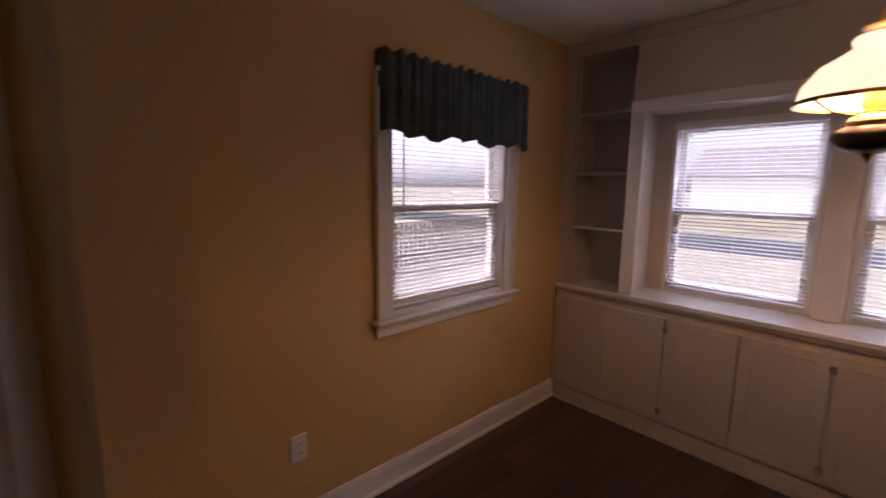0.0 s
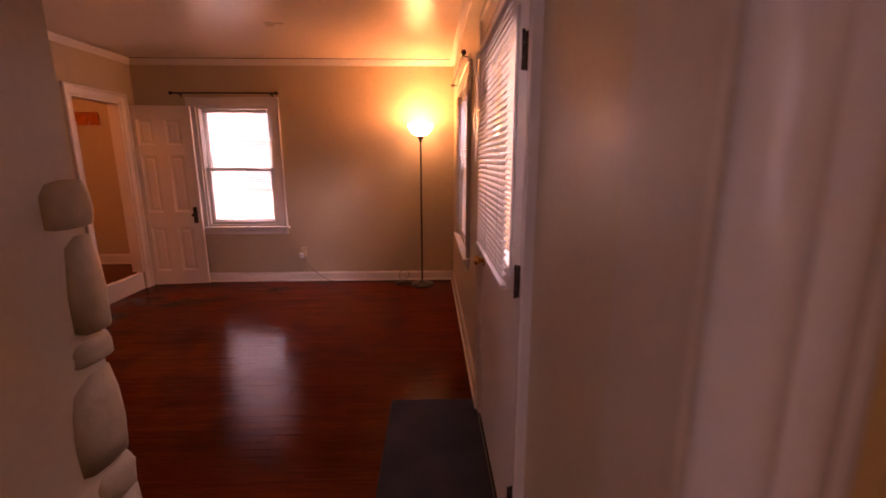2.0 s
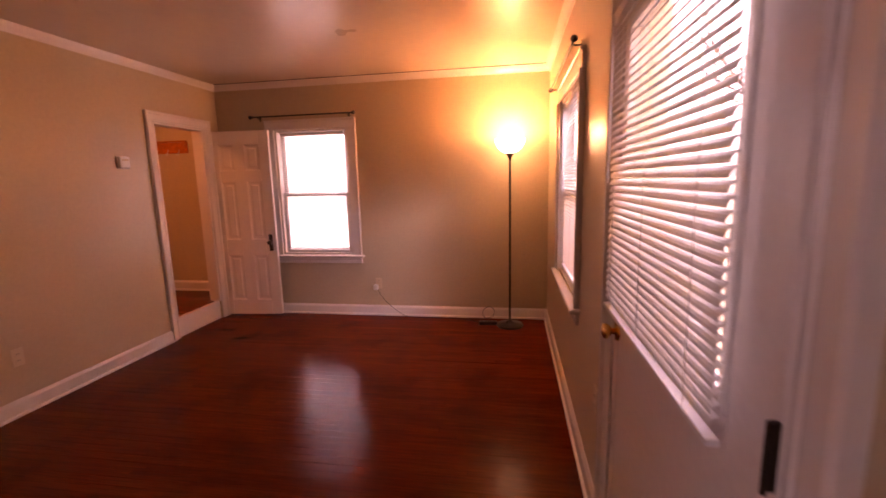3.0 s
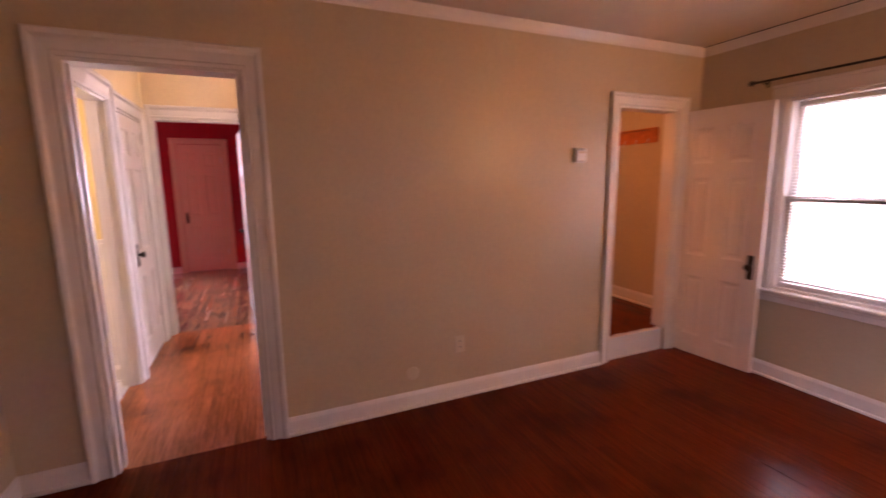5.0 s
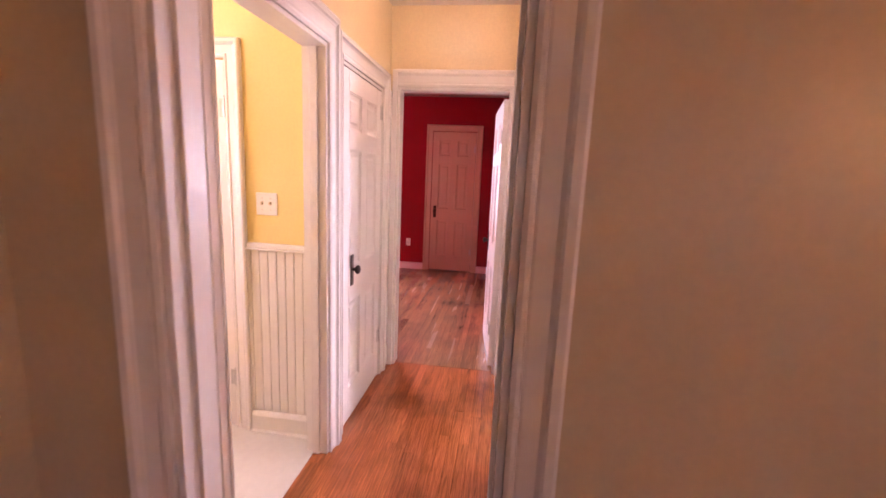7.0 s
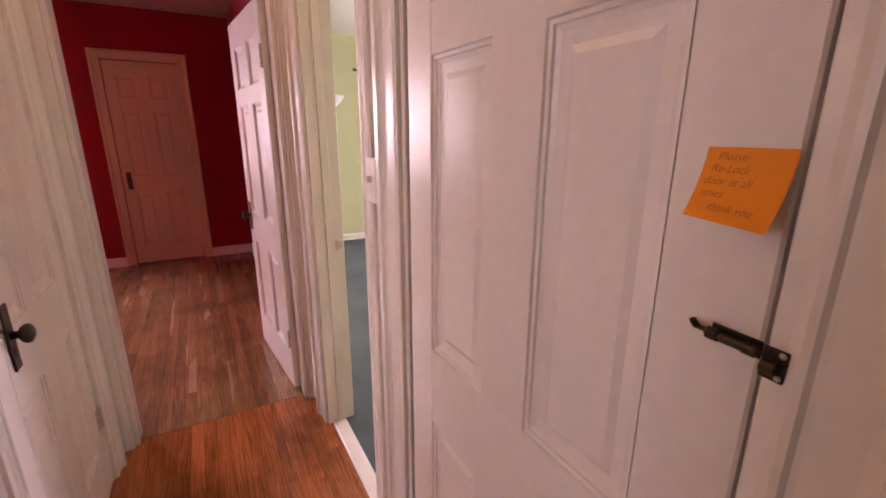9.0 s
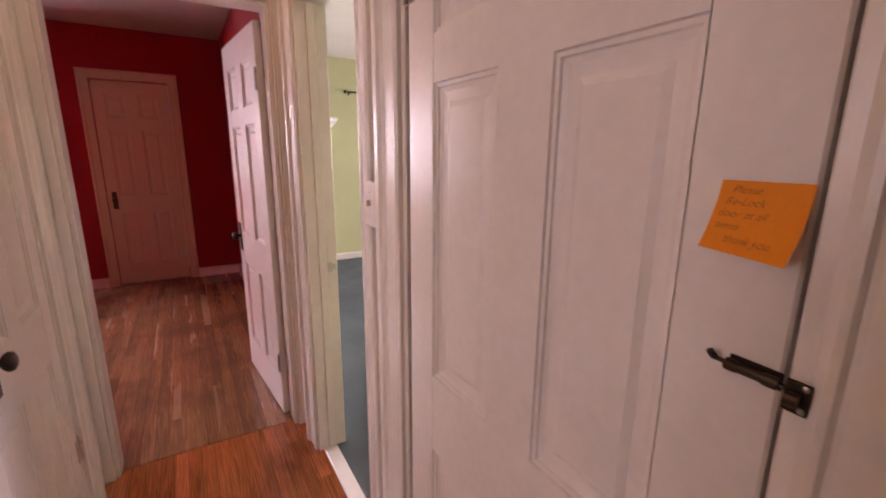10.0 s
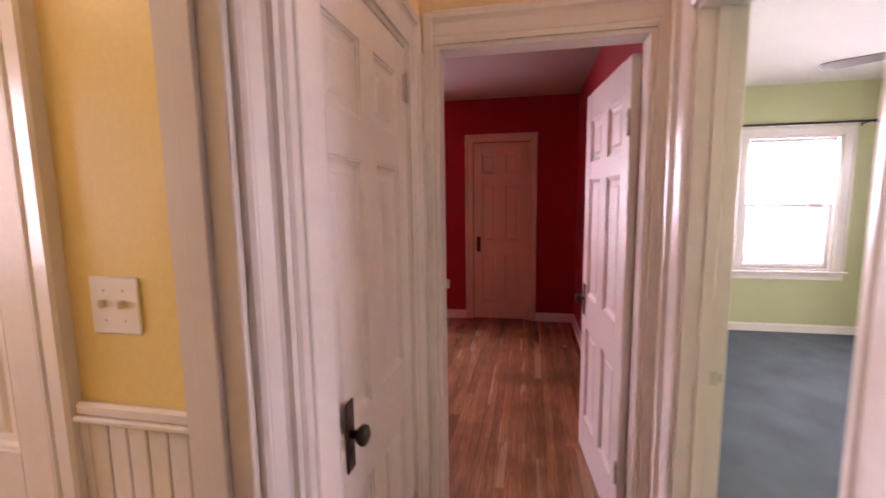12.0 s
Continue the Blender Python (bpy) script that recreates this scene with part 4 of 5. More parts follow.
part("disc", L(((0, 0), (0.045, 0.0), (0.043, 0.005), (0.03, 0.007), (0, 0.007)), 24, pose(0, 0, 0, 90)), PLATE, cp)
nl = thing("picture_nail", "small bare picture nail in the beige wall", "nail", pose(W, 4.62, 1.92, 0, 0, 90))
part("shank", T([(0, 0, 0), (0, -0.02, 0.006)], 0.0016, 6), NICKEL, nl)
cover_plate("light_switch", "white toggle light switch beside the entry door", pose(E, 4.06, 1.37, 0, 0, -90), "switch")
cover_plate("wall_outlet", "beige-painted outlet low beside the entry door", pose(E, 4.17, 0.50, 0, 0, -90), "outlet", PLATE)
ch = thing("door_chime", "brown door chime box above the entry door", "door chime", pose(E, 3.88, 2.21, 0, 0, -90))
part("cover", B(-0.10, 0.10, -0.055, 0, -0.045, 0.06, 0.006), material("brown_plastic", (0.10, 0.05, 0.028), 0.4, bump=0), ch)
part("base", B(-0.108, 0.108, -0.012, 0, -0.052, 0.068, 0.003), ALMOND, ch)
cr = thing("coat_rack", "orange pine coat rack with metal hooks on the closet wall", "coat rack", pose(-3.42, 6.90, 1.86))
b = B(-0.36, 0.24, -0.02, 0, -0.06, 0.065, 0.004)
box(b, -0.365, 0.245, -0.045, 0, 0.062, 0.08, 0.004)
box(b, -0.37, -0.35, -0.04, 0, -0.06, 0.065, 0.004), box(b, 0.23, 0.25, -0.04, 0, -0.06, 0.065, 0.004)
part("board", b, PINE, cr)
for i in range(4):
    x = -0.27 + i * 0.14
    part("hook", T([(x, -0.02, -0.02), (x, -0.035, -0.05), (x, -0.05, -0.085), (x, -0.065, -0.08), (x, -0.07, -0.06)], 0.004, 6), NICKEL, cr)
    part("cut_out", L(((0, 0), (0.018, 0.0), (0.018, 0.003), (0, 0.003)), 12, pose(x + 0.06, -0.0195, 0.01, 90)), PINE, cr)
ng = thing("night_light", "small violet-glowing night light plugged into an outlet", "night light", pose(-2.295, S, 0.395, 0, 0, 180))
part("outlet_plate", B(-0.035, 0.035, -0.006, 0, -0.085, 0.03, 0.003), BEIGE, ng)
part("body", B(-0.018, 0.018, -0.035, -0.006, -0.045, -0.015, 0.006), DARK, ng)
part("lens", L(((0, -0.017), (0.018, -0.012), (0.021, 0.0), (0.016, 0.015), (0, 0.022)), 14, pose(0, -0.03, 0.012)), LED, ng, "violet glowing lens", smooth=True)
part("cord", T([(0.02, -0.03, -0.04), (0.03, -0.028, -0.09), (0.036, -0.02, -0.14)], 0.003, 6), BLACK, ng)

# ---- hall things ----
nt = thing("sticky_note", "orange handwritten sticky note on the hall door, curling up", "note", pose(-2.960, HR + 0.003, 1.417))
b = bmesh.new()
rows_ = []
for i in range(9):
    u = i / 8
    lift = 0.022 * u * u
    rows_.append([b.verts.new((-0.036 + 0.072 * v - 0.006 * u + 0.004 * u * v, -0.0015 - lift * (0.75 + 0.5 * v), -0.063 * u - 0.004 * v * u)) for v in (0, 0.25, 0.5, 0.75, 1)])
for r0, r1 in zip(rows_, rows_[1:]):
    for i in range(4):
        b.faces.new((r0[i], r1[i], r1[i + 1], r0[i + 1]))
part("paper", b, NOTE, nt, smooth=True)
for i, (txt, x0) in enumerate((("Please", -0.026), ("Re-Lock", -0.030), ("door at all", -0.034), ("times", -0.034), ("thank you", -0.022))):
    cu = bpy.data.curves.new("writing", "FONT")
    cu.body, cu.size, cu.shear, cu.offset = txt, 0.0098, 0.35, -0.00012
    to = new("writing", cu)
    dg = bpy.context.evaluated_depsgraph_get()
    me = bpy.data.meshes.new_from_object(to.evaluated_get(dg))
    bpy.data.objects.remove(to)
    u0 = (0.011 + i * 0.0108) / 0.063
    for w in me.vertices:
        zz = -0.063 * u0 + w.co.y
        u = max(0, -zz / 0.063)
        xx = x0 + w.co.x
        vv = (xx + 0.036 + 0.006 * u) / 0.072
        w.co = (xx, -0.0024 - 0.022 * u * u * (0.75 + 0.5 * vv), zz - 0.004 * vv * u)
    me.materials.append(INK)
    wr = new("writing", me)
    wr.parent = nt
bo = thing("barrel_bolt", "dark worn metal barrel bolt across the hall door's edge", "bolt", pose(-2.940, HR + 0.003, 1.243, 0, 2, 0) @ Matrix.Scale(0.86, 4))
b = B(-0.030, 0.022, -0.003, 0, -0.010, 0.010, 0.001)
for x in (-0.024, 0.014):
    tube(b, [(x - 0.006, -0.009, 0), (x + 0.006, -0.009, 0)], 0.0072, 12)
part("plate", b, BRONZE, bo)
part("barrel", T([(-0.03, -0.009, 0), (0.022, -0.009, 0)], 0.0056, 12), BRONZE, bo)
part("rod", T([(-0.042, -0.009, 0.001), (0.036, -0.009, 0)], 0.0028, 10), BRONZE, bo)
part("handle", T([(-0.042, -0.009, 0.001), (-0.046, -0.011, 0.006), (-0.047, -0.012, 0.009)], 0.004, 8), BRONZE, bo)
b = B(0.030, 0.052, -0.022, -0.019, -0.017, 0.017, 0.001)
tube(b, [(0.034, -0.028, 0), (0.046, -0.028, 0)], 0.008, 12)
part("keeper", b, BRONZE, bo)
for zz in (0.012, -0.012):
    part("screw", L(((0, 0), (0.0035, 0), (0.002, 0.0015), (0, 0.002)), 8, pose(0.047, -0.022, zz, 90)), NICKEL, bo)
cover_plate("light_switch", "white toggle switch plate painted over on the door casing", pose(-3.815, HR - 0.028, 1.308), "switch", TRIM)
sk = thing("strike_plate", "worn metal strike plate on the doorway's jamb", "strike plate", pose(-4.662, 3.462, 0.925, 0, 0, 90))
part("plate", B(-0.010, 0.010, -0.002, 0, -0.022, 0.022, 0.0005), NICKEL, sk)
part("lip", B(0.012, 0.024, -0.006, 0.0, -0.012, 0.014, 0.001), NICKEL, sk)
sk = thing("strike_plate", "worn metal strike plate on the bathroom doorway's jamb", "strike plate", pose(-3.812, 2.41, 0.89, 0, 0, 90))
part("plate", B(-0.012, 0.012, -0.002, 0, -0.03, 0.03, 0.0005), BRONZE, sk)
hl = thing("ceiling_light", "small lit glass ceiling light in the hall", "ceiling light", pose(-4.2, 2.95, CH))
part("base", L(((0, 0), (0.085, 0), (0.085, -0.02), (0.07, -0.03), (0, -0.03)), 24), PLASTIC, hl)
part("globe", L(((0.07, -0.03), (0.088, -0.045), (0.086, -0.065), (0.05, -0.09), (0, -0.096)), 24), OPALH, hl, "lit frosted glass globe", smooth=True).visible_shadow = False

# bathroom wainscot, chair rail, inner door
wc = thing("wainscot", "white painted beadboard wainscot on the bathroom wall", "wainscot", kind="structure")
y = 2.388
while y > 2.0:
    b = B(-3.94, -3.930, y - 0.046, y, 0.0, 1.045, 0.003)
    part("board", b, TRIM, wc)
    y -= 0.048
b = B(-3.94, -3.915, 1.985, 2.389, 1.045, 1.058, 0.003)
box(b, -3.94, -3.922, 1.985, 2.389, 1.056, 1.085, 0.006)
tagged(obj("chair_rail", b, TRIM), "white moulded chair rail over the wainscot", "moulding", kind="structure")
baseboard("x", -3.930, 1, 1.99, 2.389, 0.13)
casing("door_casing", "x", -3.94, 1, 1.25, 1.895, 0, 2.0, 0.09, 0.02)
panel_door("bathroom_closet_door", "white panelled closet door in the bathroom, closed", pose(-3.955, 1.255, 0.012, 0, 0, 90), 0.635, 1.98, ROWS, stile=0.09, mull=0.09, hinges=(0.3, 1.75), hinge_side=1, sides=(-1,))
cover_plate("light_switch", "white double plate with a toggle and a brass-coloured outlet", pose(-3.94, 2.10, 1.29, 0, 0, 90), "switch", None, 2)
# Out-of-view window, added as the opening for the bathroom fill.
sash_window("added_window_6", "unseen white bathroom sash window, added for its light", pose(-3.0, 0.6, 1.15, 0, 0, 180), 0.7, 0.9)

# ---- red and green bedrooms ----
cover_plate("wall_outlet", "white double outlet on the red wall", pose(-8.375, 1.90, 0.42, 0, 0, 90), "outlet")
sash_window("window_5", "white double-hung bedroom window", pose(-8.375, 0.1, 0.75, 0, 0, 90), 0.85, 1.35)
sash_window("window_3", "white double-hung bedroom window in a green wall", pose(-8.35, 5.105, 0.665, 0, 0, 90), 0.86, 1.395)
blind("window_blind", "white mini-blind with open slats in the bedroom window", pose(-8.375, 5.15, 2.03, 0, 0, 90), 0.77, 1.32, tilt=3)
# North window never in view, added to let the extra fill in.
sash_window("added_window_4", "white double-hung bedroom window in a green wall", pose(-6.9, 7.0, 0.7), 1.0, 1.35)
rod("curtain_rod", "dark wooden curtain rod with knob ends on brackets", pose(-8.35, 4.80, 2.165, 0, 0, 90), 1.36, 0.09, 0.011, 0.024)

# a half-bowl uplight on the green wall
wl = thing("wall_sconce", "white half-bowl wall sconce, unlit, on the green wall", "wall lamp", pose(-5.09, 3.50, 1.605))
b = bmesh.new()
prof = ((0.020, -0.105), (0.055, -0.092), (0.105, -0.060), (0.140, -0.022), (0.155, 0.0), (0.149, 0.0), (0.134, -0.022), (0.100, -0.056), (0.052, -0.086), (0.018, -0.098))
rings = [[b.verts.new((r * math.cos(math.pi * i / 16), 0.002 + r * math.sin(math.pi * i / 16), z)) for i in range(17)] for r, z in prof]
for p, q in zip(rings, rings[1:] + rings[:1]):
    for i in range(16):
        b.faces.new((p[i], p[i + 1], q[i + 1], q[i]))
bmesh.ops.recalc_face_normals(b, faces=b.faces)
part("bowl", b, SLAT, wl, "white frosted half bowl", smooth=True)
part("back_plate", B(-0.05, 0.05, 0.0, 0.012, -0.09, 0.01, 0.003), PLASTIC, wl)
part("bulb", L(((0, -0.07), (0.014, -0.07), (0.014, -0.045), (0.028, -0.02), (0.024, 0.0), (0, 0.008)), 14, pose(0, 0.07, 0)), PLASTIC, wl, smooth=True)
cf = thing("ceiling_fan", "ceiling fan with dark wooden blades, at rest", "ceiling fan", pose(-6.1, 5.22, 0.0))
part("canopy", L(((0, CG), (0.07, CG), (0.06, CG - 0.04), (0.018, CG - 0.055), (0, CG - 0.055)), 20), BRONZE, cf, smooth=True)
part("downrod", T([(0, 0, CG - 0.05), (0, 0, 2.36)], 0.012, 10), BRONZE, cf)
part("motor", L(((0, 2.37), (0.06, 2.365), (0.11, 2.34), (0.115, 2.29), (0.09, 2.26), (0.05, 2.24), (0, 2.235)), 24), BRONZE, cf, smooth=True)
for i in range(5):
    m = pose(0, 0, 2.275, 0, 0, 230 + 72 * i) @ pose(0, 0, 0, 9)
    b = bmesh.new()
    out = [(0.17, -0.045), (0.60, -0.066), (0.66, -0.055), (0.68, -0.02), (0.68, 0.02), (0.66, 0.055), (0.60, 0.066), (0.17, 0.045)]
    lo_, hi_ = [b.verts.new(m @ Vector((x, y, -0.003))) for x, y in out], [b.verts.new(m @ Vector((x, y, 0.003))) for x, y in out]
    b.faces.new(lo_), b.faces.new(hi_)
    for k in range(len(out)):
        b.faces.new((lo_[k], lo_[(k + 1) % 8], hi_[(k + 1) % 8], hi_[k]))
    bmesh.ops.recalc_face_normals(b, faces=b.faces)
    bl = part("blade", b, FANB, cf)
    part("blade_bracket", T([m @ Vector((0.10, 0, 0.0)), m @ Vector((0.17, 0, 0.008)), m @ Vector((0.24, 0, 0.006))], 0.008, 6), BRONZE, bl)

# ---- nook: window, valance, built-in, lamp ----
sash_window("window_7", "white double-hung nook window with moulded casing", pose(2.03, 2.750, 0.87), 0.83, 1.03, cas=0.08, sill_out=0.06)
blind("window_blind", "white mini-blind with open slats in the nook window", pose(2.06, 2.780, 1.88), 0.77, 0.985, tilt=8)
# Unseen window, added so the kitchen fill has an opening.
sash_window("added_window_10", "unseen white double-hung kitchen window, added for its light", pose(-1.3, -0.10, 1.05, 0, 0, 180), 0.90, 0.95, cas=0.08)
for y0 in (2.16, 1.29):
    sash_window("window_9", "white double-hung window above the built-in", pose(3.74, y0, 0.84, 0, 0, -90), 0.73, 1.04, cas=0, frame_w=0.035)
    blind("window_blind", "white mini-blind with open slats above the built-in", pose(3.758, y0 - 0.02, 1.865, 0, 0, -90), 0.69, 1.0, tilt=8)
va = thing("valance", "gathered teal-grey cloth valance over the nook window", "valance", pose(1.955, 2.750, 1.70))
b = bmesh.new()
cols_ = []
for i in range(121):
    u = i / 120
    x = u * 1.03
    side = min(1.0, min(u, 1 - u) / 0.03)
    row = []
    for j in range(9):
        v = j / 8
        wave = 0.016 * math.sin(u * 74 + 1.2 * math.sin(u * 19)) * (0.45 + 0.55 * abs(v - 0.8)) + 0.006 * math.sin(u * 161)
        hem = 0.012 * math.sin(u * 37) + 0.010 * math.sin(u * 15 + 1)
        zz = (0.345 + 0.010 * math.sin(u * 90)) * v + (1 - v) * hem
        row.append(b.verts.new((x, -0.01 - side * (0.062 + wave), zz)))
    cols_.append(row)
for c0, c1 in zip(cols_, cols_[1:]):
    for j in range(8):
        b.faces.new((c0[j], c1[j], c1[j + 1], c0[j + 1]))
cl = part("cloth", b, FABRIC, va, smooth=True)
so = cl.modifiers.new("thick", "SOLIDIFY")
so.thickness = 0.003
part("valance_rod", T([(0.03, -0.045, 0.30), (1.0, -0.045, 0.30)], 0.007, 8), PLASTIC, va)
cover_plate("wall_outlet", "white double outlet low on the yellow wall", pose(1.565, 2.750, 0.395), "outlet")

X0 = 3.46
slab("built_in_front", "x", X0, X0 + 0.03, -0.10, 2.750, 0.84, CK, [(2.295, 2.675, 0.84, 2.30), (0.44, 2.265, 0.83, 1.94), (-0.02, 0.36, 0.84, 2.30)], CABP, "cream painted face frame of the built-in shelves and windows")
for y0, y1 in ((2.295, 2.675), (-0.02, 0.36)):
    sh = thing("shelf_niche", "cream painted built-in niche with four bare shelves", "shelf", group="shelf niches of the built-in")
    for yy in (y0, y1):
        part("side_board", B(X0 + 0.03, 3.735, yy - 0.012, yy + 0.012, 0.84, 2.33), CABP, sh)
    part("back_board", B(3.722, 3.736, y0 + 0.012, y1 - 0.012, 0.84, 2.33), CABP, sh)
    part("top_board", B(X0 + 0.03, 3.722, y0 + 0.012, y1 - 0.012, 2.302, 2.32), CABP, sh)
    for zz in (1.23, 1.58, 1.95):
        part("shelf_board", B(X0 + 0.004, 3.722, y0 + 0.013, y1 - 0.013, zz - 0.018, zz, 0.003), CABP, sh)
bay = thing("window_bay", "white trimmed recess round the windows of the built-in", "trim", kind="structure")
for yy in (2.265, 0.44):
    part("reveal", B(X0 + 0.028, 3.738, yy - 0.01, yy + 0.01, 0.84, 1.94), CABP, bay)
part("reveal_head", B(X0 + 0.028, 3.738, 0.45, 2.255, 1.935, 1.955), CABP, bay)
part("mullion_post", B(3.68, 3.738, 1.30, 1.42, 0.84, 1.935, 0.004), TRIM, bay)
for yy, w in ((2.265, 0.075), (0.395, 0.075)):
    part("bay_casing", B(X0 - 0.018, X0, yy - 0.045, yy + 0.04, 0.84, 1.98, 0.005), TRIM, bay)
part("bay_casing_head", B(X0 - 0.022, X0, 0.355, 2.305, 1.92, 1.985, 0.005), TRIM, bay)
part("crown", B(X0 - 0.02, X0, -0.1, 2.748, CK - 0.07, CK - 0.002, 0.006), CABP, bay)
ct = tagged(obj("counter_ledge", B(X0 - 0.035, 3.738, -0.10, 2.748, 0.812, 0.84, 0.006, 2), TRIM), "white painted ledge running along the top of the built-in", "counter")
b = B(X0 - 0.02, X0, -0.1, 2.748, 0.785, 0.81, 0.005)
box(b, X0 - 0.028, X0, -0.1, 2.748, 0.798, 0.811, 0.004)
tagged(obj("trim", b, CABP), "cream moulding under the ledge", "trim", kind="structure")
EDGES = [2.743, 2.3755, 2.012, 1.6485, 1.285, 0.9215, 0.558, 0.1945, -0.095]
for i, (y1, y0) in enumerate(zip(EDGES, EDGES[1:])):
    cb = thing("cabinet", "cream painted built-in base cabinet with a flat framed door", "cabinet", group="base cabinets of the built-in")
    part("body", B(X0, 3.735, y0 + 0.0004, y1 - 0.0004, 0.0, 0.81), CABP, cb)
    dr = part("door", B(X0 - 0.019, X0 - 0.001, y0 + 0.004, y1 - 0.004, 0.115, 0.745, 0.004), CABP, cb)
    b = bmesh.new()
    yc0, yc1 = y0 + 0.058, y1 - 0.058
    for q in ((y0 + 0.004, yc0, 0.115, 0.745), (yc1, y1 - 0.004, 0.115, 0.745), (yc0, yc1, 0.115, 0.165), (yc0, yc1, 0.695, 0.745)):
        box(b, X0 - 0.024, X0 - 0.017, q[0], q[1], q[2], q[3], 0.0025)
    part("door_frame", b, CABP, cb)
    if i in (1, 2, 3, 4, 5, 6):
        yh = y0 + 0.001 if i % 2 else y1 - 0.001
        for zz in (0.68, 0.18):
            b = B(X0 - 0.027, X0 - 0.022, yh - 0.013, yh + 0.013, zz - 0.017, zz + 0.017, 0.002)
            tube(b, [(X0 - 0.029, yh, zz - 0.017), (X0 - 0.029, yh, zz + 0.017)], 0.004, 8)
            part("hinge", b, OLDBR, cb)
baseboard("x", X0 - 0.001, -1, -0.10, 2.70, 0.095, CABP)

pd = thing("pendant_lamp", "hanging brass lamp with a lit opal glass dome shade", "pendant lamp", pose(2.55, 1.235, -0.005))
part("canopy", L(((0, CK + 0.015), (0.06, CK + 0.015), (0.055, CK - 0.02), (0.015, CK - 0.04), (0, CK - 0.04)), 20), BRASS, pd)
part("chain", T([(0, 0, CK - 0.03), (0, 0, 1.955)], 0.006, 8), BRASS, pd)
part("smoke_bell", L(((0, 1.965), (0.012, 1.965), (0.02, 1.94), (0.05, 1.927), (0.05, 1.923), (0, 1.93)), 20), BRASS, pd)
part("shade", L(((0.060, 1.9008), (0.066, 1.8916), (0.060, 1.8732), (0.085, 1.8548), (0.130, 1.8271), (0.163, 1.7811), (0.175, 1.7350), (0.171, 1.7350), (0.158, 1.7792), (0.126, 1.8234), (0.082, 1.8501), (0.055, 1.8713), (0.061, 1.8916), (0.056, 1.9008)), 40), OPALP, pd, "lit opal glass dome shade", smooth=True)
part("shade_ring", L(((0.172, 1.737), (0.181, 1.737), (0.181, 1.727), (0.172, 1.727), (0.172, 1.737)), 40), BRASS, pd)
for a in (20, 140, 260):
    ca, sa = math.cos(radians(a)), math.sin(radians(a))
    part("arm", T([(0.177 * ca, 0.177 * sa, 1.732), (0.12 * ca, 0.12 * sa, 1.70), (0.04 * ca, 0.04 * sa, 1.69)], 0.004, 8), BRASS, pd)
part("chimney", L(((0.022, 1.70), (0.030, 1.73), (0.024, 1.78), (0.020, 1.85), (0.018, 1.85), (0.022, 1.78), (0.028, 1.73), (0.020, 1.70)), 20), SMOKE, pd).visible_shadow = False
part("burner", L(((0, 1.665), (0.05, 1.665), (0.058, 1.675), (0.045, 1.69), (0.025, 1.70), (0, 1.70)), 24), BRASS, pd, smooth=True)
part("font", L(((0, 1.59), (0.03, 1.592), (0.065, 1.605), (0.085, 1.63), (0.08, 1.652), (0.05, 1.668), (0, 1.67)), 28), BRONZE, pd, smooth=True)
part("finial", L(((0, 1.565), (0.008, 1.57), (0.012, 1.58), (0.02, 1.592), (0, 1.595)), 14), BRASS, pd)

# ---- outside: trees, fence, neighbours ----
def bare_tree(x, y, h, seed, leaves=0):
    rng = random.Random(seed)
    root = thing("tree", "bare grey-barked tree in the yard, with a few rusty leaves", "tree", pose(x, y, -0.6), "trees in the yard")
    b = bmesh.new()
    tips = []

    def limb(p, d, l, r, depth):
        pts = [p]
        for s in range(4):
            d = (d + Vector((rng.uniform(-0.16, 0.16), rng.uniform(-0.16, 0.16), rng.uniform(0, 0.12)))).normalized()
            pts.append(pts[-1] + d * l / 4)
        tube(b, pts, [r, r * 0.88, r * 0.76, r * 0.64, r * 0.5], 7 if depth == 0 else 5)
        tips.extend(pts[2:])
        if depth < 3:
            for s in range(rng.randint(3, 4)):
                q = pts[rng.randint(1, 4)] if depth else pts[rng.randint(2, 4)]
                limb(q, (d + Vector((rng.uniform(-1, 1), rng.uniform(-1, 1), rng.uniform(0, 0.7)))).normalized(), l * rng.uniform(0.55, 0.75), r * 0.5, depth + 1)
    limb(Vector((0, 0, 0)), Vector((0, 0, 1)), h * 0.45, h * 0.022, 0)
    part("trunk", b, BARK, root)
    if leaves:
        b = bmesh.new()
        for i in range(leaves):
            c = rng.choice(tips) + Vector([rng.gauss(0, 0.25) for _ in range(3)])
            u = Vector([rng.gauss(0, 1) for _ in range(3)]).normalized()
            w = u.orthogonal().normalized()
            s = rng.uniform(0.05, 0.11)
            b.faces.new([b.verts.new(c + s * q) for q in (u, 0.5 * w, -u, -0.5 * w)])
        part("crown", b, LEAF, root)


for i, (x, y, h, lv) in enumerate(((9, 4.5, 7, 900), (13, 0.5, 9, 700), (11, -3, 6, 900), (6.5, 12, 7, 900), (3.8, 15, 9, 800), (1.0, 18, 8, 0), (17, 8, 10, 600), (-2.5, 17, 9, 400))):
    bare_tree(x, y, h, 40 + i, lv)


